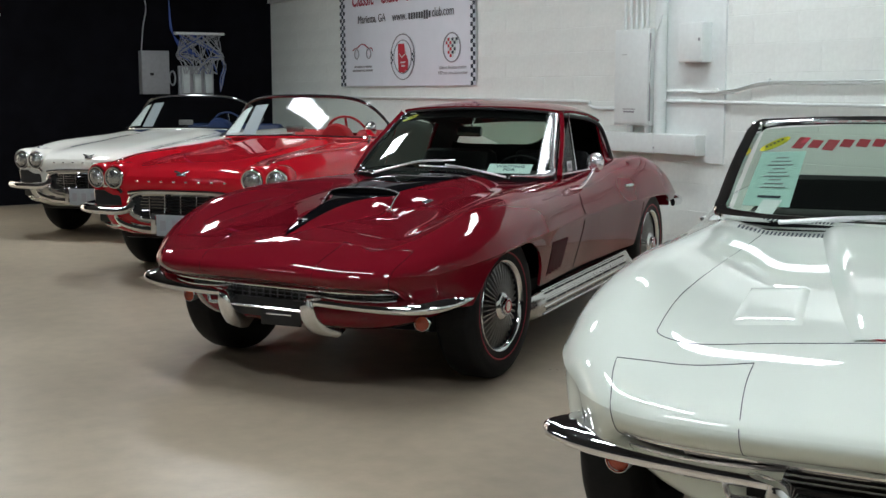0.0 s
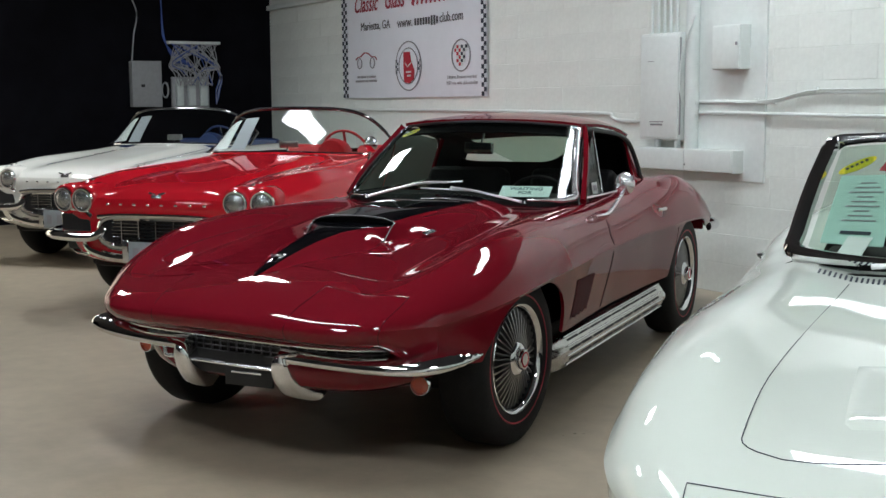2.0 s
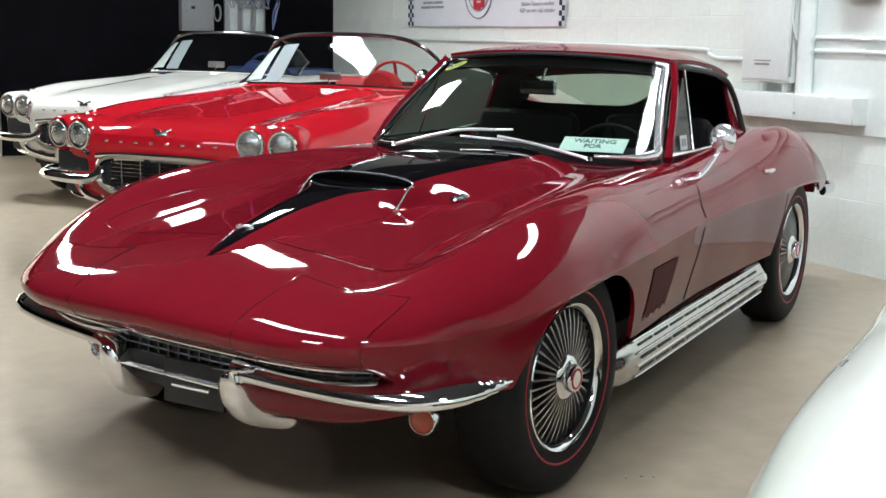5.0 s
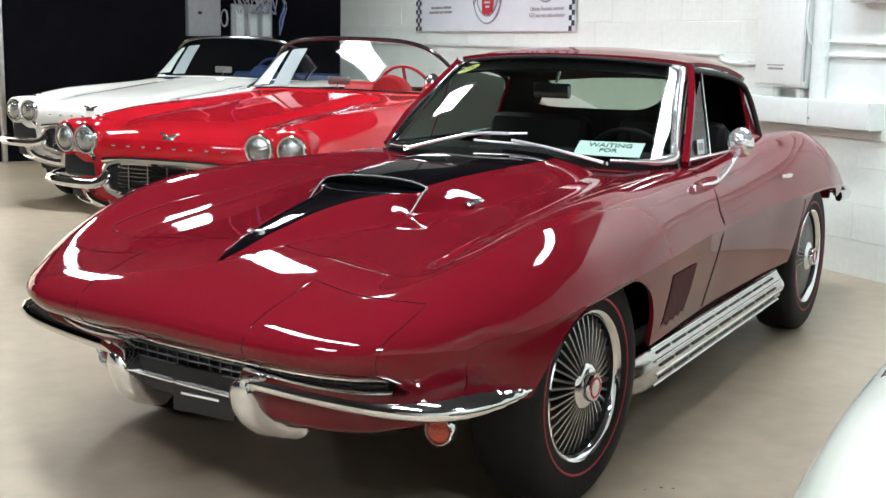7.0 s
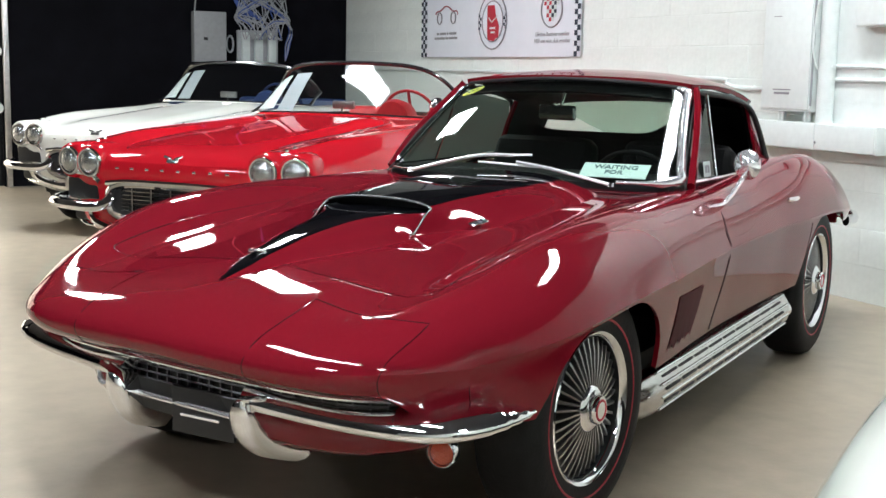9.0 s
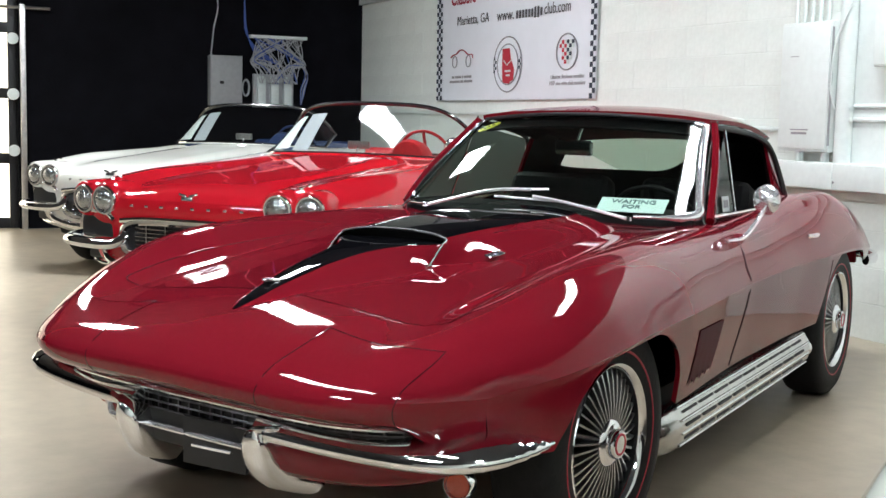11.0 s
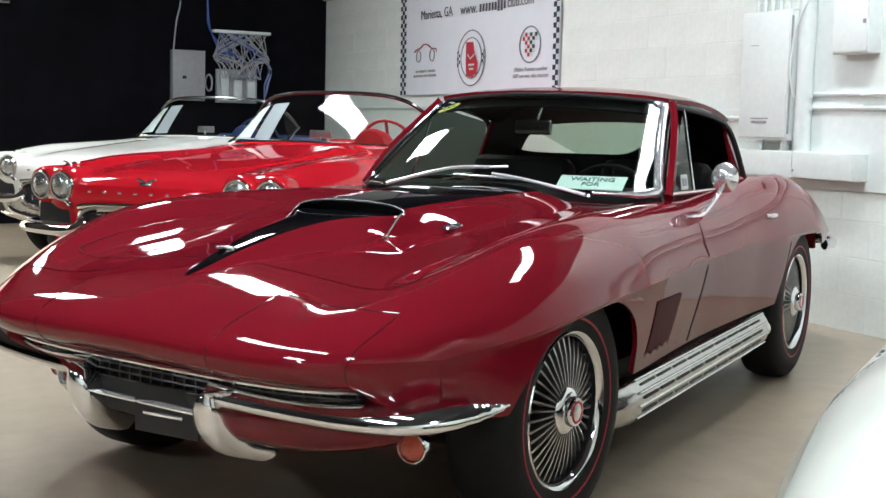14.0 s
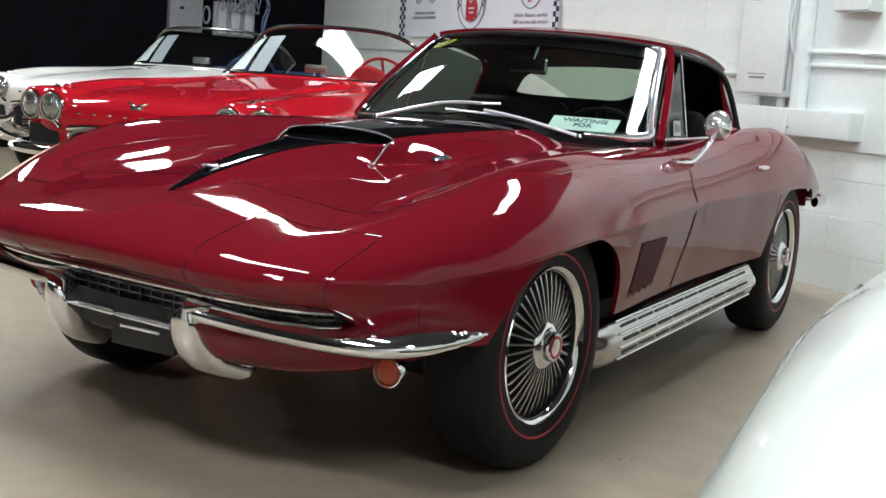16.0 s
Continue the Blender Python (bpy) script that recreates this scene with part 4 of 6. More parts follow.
def stinger(car):
    """The raised hood scoop: a narrow ridge with a black top that runs up into a low, broad mouth."""
    ridge, stripe = [], []
    for y in np.linspace(-1.83, -1.06, 34):
        b, z = RIDGE_HALF(y), RIDGE(y)
        fall = 0.024 + 0.120 * ramp(-1.83, -1.32, y) - 0.125 * ramp(-1.30, -1.10, y)
        row = [(0, y, z), (b * 0.5, y, z - 0.0004), (b * 0.85, y, z - 0.0016), (b, y, z - 0.0035)]
        foot = hood_at(b + fall, y) - 0.002
        drop = z - 0.0035 - foot
        flank = [(b + fall * k, y, foot + drop * (1 - ramp(-0.25, 1.0, k)) / (1 - ramp(-0.25, 1.0, 0))) for k in (0.2, 0.4, 0.6, 0.8, 1.0)]
        ridge.append(row + flank)
        stripe.append([(x, yy, zz + 0.0012) for x, yy, zz in row])
    part("hood_ridge", sheet(mirrored(ridge)), MAROON, car, "raised ridge along the hood", smooth=60)
    part("hood_stripe", sheet(mirrored(stripe)), BLACK_GLOSS, car, "black stripe along the hood", smooth=60)
    # the broad scoop behind it; its cheeks reach forward to the hood beside the mouth
    rows, top_rows, cheek = [], [], {}
    for y in np.linspace(-1.215, -0.26, 42):
        w = 0.190 + 0.050 * ramp(-1.1, -0.4, y)
        lid = LID(max(y, -1.10))
        edge = hood_at(w, y) + (lid - 0.024 - hood_at(w, y)) * ramp(-1.215, -1.09, y)
        spread = 0.012 + 0.156 * ramp(-1.20, -0.90, y)
        foot = hood_at(w + spread, y) - 0.001
        flank = [(w + spread * k, y, foot + (edge - foot) * (1 - ramp(-0.15, 1.0, k)) / (1 - ramp(-0.15, 1.0, 0))) for k in (0, 0.1, 0.22, 0.36, 0.5, 0.64, 0.78, 0.9, 1.0)]
        rows.append((y, w, lid, edge, flank))
    bm = bmesh.new()
    for sx in (1, -1):
        sheet([[(sx * p[0], p[1], p[2]) for p in r[4]] for r in rows], bm)
    lids = [[(0, y, lid), (w * 0.4, y, lid - 0.002), (w * 0.7, y, lid - 0.007), (w * 0.88, y, lid - 0.014), (w * 0.96, y, lid - 0.019), (w, y, edge)] for y, w, lid, edge, _ in rows if y > -1.10]
    sheet(mirrored(lids), bm)
    bulge = part("hood_bulge", bm, MAROON, car, "raised hood scoop", smooth=60)
    part("scoop_stripe", sheet(mirrored([[(x, y, z + 0.0015) for x, y, z in r[:5]] for r in lids])), BLACK_GLOSS, car, "broad glossy black panel on the scoop")
    brow = lids[0]
    part("scoop_mouth", sheet([mirrored([[(x, y + 0.05, z - 0.004) for x, y, z in brow]])[0], mirrored([[(x, y + 0.05, 0.74) for x, y, z in brow]])[0]]), BLACK_TRIM, bulge, "dark scoop opening")
    part("scoop_roof", sheet([mirrored([[(x, y + dy, z - dz) for x, y, z in brow]])[0] for dy, dz in ((0.001, 0.001), (0.012, 0.007), (0.05, 0.008))]), BLACK_TRIM, bulge)
    part("scoop_moulding", tube(mirrored([[(x, y - 0.003, z + 0.001) for x, y, z in brow]])[0], 0.0030, 6), BRIGHT_TRIM, bulge, "thin bright edge round the scoop mouth")
    for sx in (1, -1):
        side = [(sx * w, y, edge + 0.001) for y, w, lid, edge, _ in rows if y < -1.09]
        part("cheek_moulding", tube(side, 0.0026, 6), BRIGHT_TRIM, bulge, "thin bright edge of the scoop cheek")
        part("scoop_bolt", box((0.012, 0.022, 0.008), (sx * 0.191, -1.203, hood_at(0.19, -1.203) + 0.005), 0.003), CHROME, bulge)
        x, y = sx * 0.290, -0.985
        k = min(range(len(rows)), key=lambda i: abs(rows[i][0] - y))
        flank = rows[k][4]
        z = float(np.interp(abs(x), [p[0] for p in flank], [p[2] for p in flank]))
        dz = float(np.interp(abs(x) + 0.02, [p[0] for p in flank], [p[2] for p in flank])) - z
        tilt = -math.degrees(math.atan2(dz, 0.02)) * sx
        b = part("hood_badge", box((0.022, 0.098, 0.006), (0, 0, 0), 0.002), CHROME, bulge, "small chrome displacement badge", m=pose(x, y, z + 0.004, 4, tilt, 2))
        for k in range(3):
            part("badge_mark", box((0.013, 0.020, 0.004), (0, -0.030 + 0.030 * k, 0.003), 0.001), GUNMETAL, b)
    badge = part("nose_emblem", box((0.022, 0.040, 0.010), (0, 0, 0), 0.004), BRIGHT, car, "small chrome crossed-flags emblem", m=pose(-0.01, -1.672, RIDGE(-1.672) + 0.005, -13))
    for sx in (1, -1):
        part("flag", box((0.026, 0.014, 0.008), (sx * 0.015, 0.006, 0.004), 0.002), BRIGHT, badge, m=pose(0, 0, 0, 0, 0, 25 * sx))


def cowl_vents(car, x0, x1, mat):
    sm = finish(box((0.006, 0.06, 0.002)), "cowl_slot", mat, 0)
    n = int((x1 - x0) / 0.0145)
    for k in range(n):
        x = x0 + (x1 - x0) * k / n
        s = 1.74 + 0.10 * (x / 0.6) ** 2
        p = c2_top(s, abs(x) / C2_W(s))
        part("cowl_slot", sm, None, car, m=pose(x, p[1], p[2] + 0.0012, 4))


def maroon_coupe(m):
    car = thing("coupe", "dark maroon sixties sports coupe with black-striped hood scoop and side exhausts", "car", m)
    body = c2_body(MAROON, car)
    c2_nose(car, MAROON, body)
    c2_cabin(car, VINYL)
    c2_roof(car, MAROON, GREEN_GLASS)
    c2_windshield(car, GREEN_GLASS)
    c2_trim(car, MAROON)
    c2_wheels(car)
    stinger(car)
    for sx in (1, -1):
        side_pipe(car, sx)
        side_vent(car, sx, SHADED_MAROON)
        headlamp_door_seams(car, sx, SEAM)
    hood_seam(car, SEAM)
    cowl_vents(car, 0.22, 0.58, BLACK_TRIM)
    # two wiper arms that cross in the middle, blades lying low on the glass
    for pivot, elbow, tip, b0, b1 in (((-0.400, -0.270, 0.848), (-0.13, -0.262, 0.915), (0.03, -0.25, 0.925), (-0.16, -0.255, 0.914), (0.095, -0.235, 0.929)),
                                      ((0.415, -0.258, 0.842), (0.20, -0.270, 0.884), (0.05, -0.27, 0.903), (0.19, -0.265, 0.888), (-0.110, -0.262, 0.895))):
        arm = part("wiper", tube(smooth_path([pivot, elbow, tip], 5), 0.0058, 8, flat=0.8), BRUSHED, car, "bright wiper arm")
        part("wiper_blade", tube([b0, b1], 0.0046, 6), BRUSHED, arm)
        part("wiper_pivot", lathe([(0.0, 0.008), (0.009, 0.006), (0.012, -0.006)], 14, "Z"), CHROME, arm, m=Matrix.Translation(pivot))
    # round door mirror on a curved arm
    arm = part("door_mirror", lathe([(0.0, -0.012), (0.03, -0.014), (0.05, -0.006), (0.056, 0.0), (0.052, 0.018), (0.04, 0.034), (0.02, 0.044), (0.0, 0.047)], 28, "Y"), BRIGHT_TRIM, car, "round chrome door mirror", m=pose(0.755, 0.225, 0.905, 0, 0, 160))
    part("mirror_arm", tube(smooth_path([(0.752, 0.20, 0.87), (0.748, 0.08, 0.812), (0.742, -0.03, 0.778), (0.735, -0.19, 0.780)], 4), [0.009] * 12 + [0.016], 8), BRIGHT_TRIM, car, "curved chrome mirror arm")
    return car


def white_roadster(m):
    car = thing("roadster", "creamy white sixties sports roadster with price papers in its windshield", "car", m)
    body = c2_body(CREAM, car, 0.075)
    c2_nose(car, CREAM, body)
    c2_cabin(car, VINYL)
    ws = c2_windshield(car, GREEN_GLASS, 0.575)
    for sx in (1, -1):
        headlamp_door_seams(car, sx, INK)
        part("windshield_frame", tube(smooth_path([(sx * 0.0, -0.306, 0.852), (sx * 0.3, -0.262, 0.85), (sx * 0.55, -0.165, 0.848), (sx * 0.666, -0.085, 0.855), (sx * 0.668, -0.03, 0.897), (sx * 0.648, 0.115, 1.01), (sx * 0.620, 0.24, 1.11), (sx * 0.598, 0.308, 1.160), (sx * 0.52, 0.302, 1.178), (sx * 0.28, 0.265, 1.189), (0, 0.25, 1.191)], 5), [0.014 + 0.013 * ramp(6, 16, k) - 0.011 * ramp(33, 42, k) for k in range(51)], 10), CHROME, ws, "chrome windshield frame")
    hood_seam(car, INK)
    cowl_vents(car, -0.58, -0.02, INK)
    c2_trim(car, CREAM, 0.066)
    c2_wheels(car)
    # raised hood centre that narrows to a point at the nose, and two flat raised panels
    width = hermite([-1.90, -1.64, -0.95, -0.22], [0.012, 0.075, 0.180, 0.275])
    rows = []
    for y in np.linspace(-1.64, -0.26, 40):
        zc = C2_ZC(y - NOSE)
        h = 0.030 * ramp(-1.70, -1.29, y)
        w = width(y)
        rows.append([(0, y, zc + h + 0.004), (w * 0.5, y, zc + h + 0.003), (w * 0.80, y, zc + h), (w * 0.93, y, zc + h * 0.86), (w, y, zc + h * 0.55), (w + 0.012, y, zc + h * 0.15 - 0.001), (w + 0.030, y, zc - 0.012)])
    part("hood_bulge", sheet(mirrored(rows)), CREAM, car, smooth=50)
    for sx in (1, -1):
        grid = []
        for k, s in enumerate(np.linspace(0.55, 0.97, 12)):
            row = []
            for j, a in enumerate(np.linspace(0.255 + 0.02 * k / 11, 0.47, 12)):
                p = c2_top(s, a, sx)
                row.append((sx * p[0], p[1], p[2] + (0.008 if 0 < k < 11 and 0 < j < 11 else -0.002)))
            grid.append(row)
        part("hood_panel", sheet(grid), CREAM, car, "raised panel on the hood", smooth=50)
    em = part("nose_emblem", box((0.016, 0.085, 0.006), (0, 0, 0), 0.002), CHROME, car, "chrome V emblem with red flag", m=pose(0.015, -1.665, C2_ZC(0.41) + 0.006, -8, 0, -24))
    part("emblem_leg", box((0.016, 0.085, 0.006), (0, 0, 0), 0.002), CHROME, em, m=pose(-0.03, 0, 0, 0, 0, 48))
    part("emblem_flag", box((0.06, 0.035, 0.004), (-0.05, 0.02, 0), 0.001), RED_INK, em)
    part("wiper", tube(smooth_path([(-0.44, -0.27, 0.842), (-0.20, -0.30, 0.868), (0.10, -0.29, 0.885)], 5), 0.008, 8, flat=0.8), BRUSHED, car, "bright wiper arm")
    part("door_mirror", lathe([(0.0, -0.012), (0.03, -0.014), (0.045, -0.006), (0.05, 0.0), (0.045, 0.018), (0.02, 0.04), (0.0, 0.042)], 24, "Y"), CHROME, car, "round chrome door mirror", m=pose(0.80, 0.20, 0.868, 0, 0, 160))
    flags = part("fender_emblem", box((0.010, 0.050, 0.018), (0, 0, 0), 0.004), CHROME, car, "small chrome crossed-flags emblem", m=pose(-0.852, -0.574, 0.737, 0, 35, 0))
    for k in (1, -1):
        part("flag", box((0.008, 0.040, 0.010), (-0.003, 0, 0), 0.003), BRIGHT, flags, m=pose(0, 0, 0, 25 * k))
    return car


coupe = maroon_coupe(pose(0, 0, 0))
roadster = white_roadster(pose(2.542, -1.632, 0, 0, 0, 2.6))

# ---- the earlier roadsters with four round headlamps ----
# Chrome of the early windshield frames, the dark ceiling's reflection put into its colour.
DARK_REFLECTION = material("chrome_with_dark_reflection", (0.02, 0.02, 0.022), 0.2, 0.0, 1.0)
C1_NOSE = -2.08
C1_W = hermite([0, 0.3, 0.8, 1.6, 2.4, 3.2, 3.9, 4.3], [0.80, 0.845, 0.86, 0.845, 0.85, 0.87, 0.80, 0.68])
C1_ZC = hermite([0, 0.05, 0.15, 0.4, 0.8, 1.3, 1.65, 3.4, 4.0, 4.3], [0.70, 0.745, 0.775, 0.81, 0.845, 0.885, 0.91, 0.88, 0.78, 0.62])
C1_ZV = hermite([0, 0.05, 0.15, 0.4, 0.8, 1.3, 1.65, 2.4, 3.4, 4.0, 4.3], [0.70, 0.735, 0.76, 0.785, 0.81, 0.84, 0.865, 0.87, 0.87, 0.78, 0.62])
C1_ZP = hermite([0, 0.04, 0.12, 0.3, 0.6, 1.0, 1.4, 1.8, 2.6, 3.2, 3.9, 4.3], [0.72, 0.765, 0.79, 0.81, 0.835, 0.85, 0.865, 0.885, 0.885, 0.87, 0.76, 0.62])
C1_ZE = hermite([0, 0.2, 0.6, 1.2, 2.0, 3.2, 4.3], [0.63, 0.655, 0.68, 0.69, 0.70, 0.69, 0.58])


def c1_bow(a):
    return 0.05 * a ** 2 + 0.20 * a ** 8


def c1_top(s, a):
    f = 1 - ramp(0.0, 0.8, s)
    zc, zv, zp, ze = C1_ZC(s), C1_ZV(s), C1_ZP(s), C1_ZE(s)
    z = hermite([0, 0.30, 0.50, 0.73, 0.92, 1.0], [zc, zc - 0.10 * (zc - zv), zv, zp, zp - 0.42 * (zp - ze), ze])(a)
    return (a * C1_W(s), C1_NOSE + s + c1_bow(a) * f, z)


def round_lamp(car, x, y, z, turn, paint):
    lamp = part("headlamp", lathe([(0.0, -0.030), (0.025, -0.028), (0.046, -0.019), (0.061, -0.004), (0.065, 0.004)], 28, "Y"), LENS, car, "round clear headlamp", m=pose(x, y, z, 4, 0, turn))
    part("lamp_bezel", lathe([(0.061, 0.0), (0.065, -0.012), (0.072, -0.012), (0.078, 0.0), (0.080, 0.015)], 28, "Y"), CHROME, lamp, "chrome lamp rim")
    part("lamp_pod", lathe([(0.078, 0.004), (0.086, 0.002), (0.092, 0.012), (0.094, 0.06), (0.090, 0.16), (0.06, 0.26)], 28, "Y"), paint, lamp, "painted lamp surround")
    return lamp


def early_roadster(m, paint, seats, label, sheet_colour):
    car = thing("roadster", label, "car", m)
    stations = [0, 0.006, 0.015, 0.03, 0.05, 0.08, 0.12, 0.17, 0.23, 0.30] + [0.30 + 0.03 * k for k in range(1, 134)]
    upper = [[c1_top(s, a) for a in COLS] for s in stations if s <= 4.3]
    body = part("body", sheet(mirrored(upper), drop=lambda p: -0.36 < p.y < 1.15 and abs(p.x) < 0.69 * 0.85), paint, car, smooth=32)
    for sx in (1, -1):
        rows = []
        for s in stations:
            x, y, ze = c1_top(s, 1.0)
            if s > 4.3:
                break
            low = hermite([-1.9, -1.6, -1.2], [0.34, 0.27, 0.24])(y)
            for y0 in (-1.295, 1.295):
                d = abs(y - y0) / 0.42
                if d < 1:
                    low = max(low, min(ze - 0.012, 0.33 + 0.335 * (1 - d ** 2.2) ** (1 / 2.2)))
            row = []
            for k in range(9):
                t = k / 8
                z = ze + (low - ze) * t
                row.append((sx * (x + 0.012 * math.sin(math.pi * t) - 0.05 * t ** 2.5), y, z))
            row.append((sx * (abs(row[-1][0]) - 0.06), y, low))
            rows.append(row)
        part("side_panel", sheet(rows), paint, body, smooth=40)
        cove = []
        for t in np.linspace(0, 1, 17):
            y = -0.93 + 1.25 * t
            ze = C1_ZE(y - C1_NOSE)
            cove.append((sx * (C1_W(y - C1_NOSE) + 0.010), y, ze - 0.03 - 0.03 * t))
        part("cove_moulding", tube(cove, 0.008, 6), CHROME, car, "bright side moulding")
    # front face
    rows = []
    for a in np.linspace(-1, 1, 61):
        x, y, z = c1_top(0, abs(a))
        x = math.copysign(x, a)
        rows.append([(x, y, z), (x, y - 0.012, z - 0.03), (x, y - 0.008, 0.63), (x * 0.995, y + 0.01, 0.56), (x * 0.985, y + 0.02, 0.46), (x * 0.965, y + 0.04, 0.38), (x * 0.94, y + 0.10, 0.32), (x * 0.92, y + 0.22, 0.27), (x * 0.9, y + 0.5, 0.24)])
    part("front_face", sheet(rows), paint, body, smooth=50)
    # oval grille: chrome surround, dark mouth, bright bars
    oval = [(0.39 * math.copysign(abs(math.cos(a)) ** 0.45, math.cos(a)), 0.50 + 0.095 * math.copysign(abs(math.sin(a)) ** 0.6, math.sin(a))) for a in np.linspace(0, 2 * math.pi, 49)]
    gy = lambda x: C1_NOSE + 0.05 * (x / 0.8) ** 2
    grille = part("grille_surround", tube([(x, gy(x) - 0.012, z) for x, z in oval], 0.024, 10, up=(0, 1, 0)), CHROME, car, "heavy chrome oval grille surround")
    bm = bmesh.new()
    bm.faces.new([bm.verts.new((x * 0.98, gy(x) - 0.004, z)) for x, z in oval[:-1]])
    part("grille_mouth", bm, BLACK_TRIM, grille, smooth=0)
    for z in (0.435, 0.455, 0.475, 0.495, 0.515, 0.535, 0.555, 0.575):
        w = 0.31 if 0.45 < z < 0.56 else 0.27
        part("grille_bar", tube([(x, gy(x) - 0.012, z) for x in np.linspace(-w, w, 9)], 0.0050, 6), DARK_CHROME, grille)
    for x in np.linspace(-0.24, 0.24, 5):
        part("grille_upright", box((0.008, 0.012, 0.16), (x, gy(x) - 0.010, 0.505)), DARK_CHROME, grille)
    part("grille_brow", tube(smooth_path([(x, gy(x) - 0.02, 0.605 - 0.02 * (abs(x) / 0.42) ** 4) for x in np.linspace(-0.40, 0.40, 9)], 2), 0.016, 8), CHROME, grille)
    for sx in (1, -1):
        # side scoop, blade bumper, bumper guard
        part("side_scoop", box((0.27, 0.06, 0.125), (0, 0, 0), 0.035, seg=3), BLACK_TRIM, car, "black air scoop with chrome rim", m=pose(sx * 0.605, -1.995, 0.545, 0, 0, 12 * sx))
        part("scoop_rim", tube(smooth_path([(sx * 0.752, -1.94, 0.50), (sx * 0.752, -1.955, 0.585), (sx * 0.68, -2.01, 0.622), (sx * 0.52, -2.06, 0.622), (sx * 0.455, -2.075, 0.585)], 4), 0.012, 8), CHROME, car)
        part("front_bumper", bar_bm([(sx * 0.86, -1.80, 0.478), (sx * 0.835, -1.93, 0.475), (sx * 0.74, -2.06, 0.472), (sx * 0.58, -2.125, 0.470), (sx * 0.44, -2.14, 0.470), (sx * 0.385, -2.125, 0.485), (sx * 0.36, -2.10, 0.52)], 0.046, 0.028), CHROME, car, "pointed chrome bumper blade")
        part("lower_bumper", tube(smooth_path([(sx * 0.50, -2.075, 0.43), (sx * 0.44, -2.10, 0.385), (sx * 0.28, -2.12, 0.352), (sx * 0.10, -2.13, 0.345)], 4), 0.026, 8), CHROME, car)
        part("lower_scoop", box((0.24, 0.05, 0.07), (0, 0, 0), 0.022, seg=3), BLACK_TRIM, car, m=pose(sx * 0.63, -1.935, 0.40, 0, 0, 16 * sx))
        part("scoop_lip", tube(smooth_path([(sx * 0.76, -1.86, 0.40), (sx * 0.70, -1.92, 0.355), (sx * 0.55, -1.985, 0.35), (sx * 0.51, -2.0, 0.40)], 4), 0.009, 6), CHROME, car)
        part("bumper_guard", box((0.05, 0.05, 0.14), (sx * 0.165, -2.15, 0.395), 0.018, seg=3), CHROME, car)
        round_lamp(car, sx * 0.68, -2.035, 0.685, 9 * sx, paint)
        round_lamp(car, sx * 0.52, -2.07, 0.685, 4 * sx, paint)
    part("number_plate", box((0.29, 0.008, 0.14), (0, -2.165, 0.385), 0.004), GREY_PAPER, car, "pale number plate")
    for k in range(3):
        part("plate_bar", box((0.045, 0.004, 0.07), (-0.09 + 0.09 * k, -2.171, 0.385)), GREY_INK, car, "dark bar on the plate")
    em = part("nose_emblem", box((0.07, 0.012, 0.02), (0, 0, 0), 0.005), BRIGHT, car, "chrome crossed-flags emblem", m=pose(0.0, -2.075, 0.715, -15))
    for sx in (1, -1):
        part("flag", box((0.05, 0.008, 0.012), (sx * 0.035, 0, 0.01), 0.003), BRIGHT, em, m=pose(0, 0, 0, 0, -14 * sx, 0))
    for k in range(8):
        part("nose_bar", box((0.022, 0.008, 0.012), (0, 0, 0), 0.003), BRIGHT, car, "small chrome bar of the nose script", m=pose(-0.33 + 0.66 * k / 7, gy(0.33 * (k / 3.5 - 1)) - 0.018, 0.668))
    # hood seams, windshield and cabin
    for sx in (1, -1):
        pts = [Vector(c1_top(0.35 + 1.25 * k / 12, 0.47)) + Vector((0, 0, 0.001)) for k in range(13)]
        part("hood_seam", tube([(sx * p.x, p.y, p.z) for p in pts], 0.003, 6), INK, car)
        for s in (0.10, 0.17):
            p = c1_top(s, 0.70)
            part("fender_stud", lathe([(0.0, -0.012), (0.009, -0.008), (0.012, 0.004)], 12, "Y"), CHROME, car, m=pose(sx * p[0], p[1], p[2]))

    # twin chrome strips beside the hood's rear corners
    for sx in (1, -1):
        for s0 in (1.16, 1.30):
            q = c1_top(s0, 0.50)
            part("hood_strip", box((0.014, 0.15, 0.010), (0, 0, 0), 0.004), BRIGHT, car, m=pose(sx * (q[0] - 0.02), q[1], q[2] + 0.006, 3, 0, 14 * sx))

    def ws(u, v):
        base = Vector((0.71 * u, -0.50 + 0.10 * u * u + 0.14 * u ** 6, 0.915 - 0.02 * u * u))
        top = Vector((0.67 * u, -0.20 + 0.10 * u * u + 0.10 * u ** 6, 1.225 - 0.03 * u * u - 0.20 * u ** 6))
        return base.lerp(top, v) + Vector((0, -0.007, 0.004)) * math.sin(math.pi * v)
    glass = part("windshield", sheet([[ws(u, v) for u in np.linspace(-1, 1, 33)] for v in np.linspace(0, 1, 6)]), GLASS, car, "wrap-round windshield glass")
    glass.visible_shadow = False
    frame_pts = [ws(-1, v) for v in (0, 0.5)] + [ws(u, 1) for u in np.linspace(-1, 1, 41)] + [ws(1, v) for v in (0.5, 0)]
    part("windshield_frame", tube(frame_pts, 0.013, 8), DARK_REFLECTION, glass, "slim chrome windshield frame, dark reflection painted in")
    part("cowl_moulding", tube([ws(u, 0) for u in np.linspace(-1, 1, 25)], 0.010, 8), CHROME, glass)
    part("cabin_floor", sheet([[(x, y, z) for x, z in ((-0.62, 0.86), (-0.60, 0.34), (0, 0.32), (0.60, 0.34), (0.62, 0.86))] for y in (-0.40, 0.2, 0.8, 1.18)]), seats, car)
    part("dashboard", box((1.18, 0.20, 0.16), (0, -0.24, 0.83), 0.05, seg=3), seats, car)
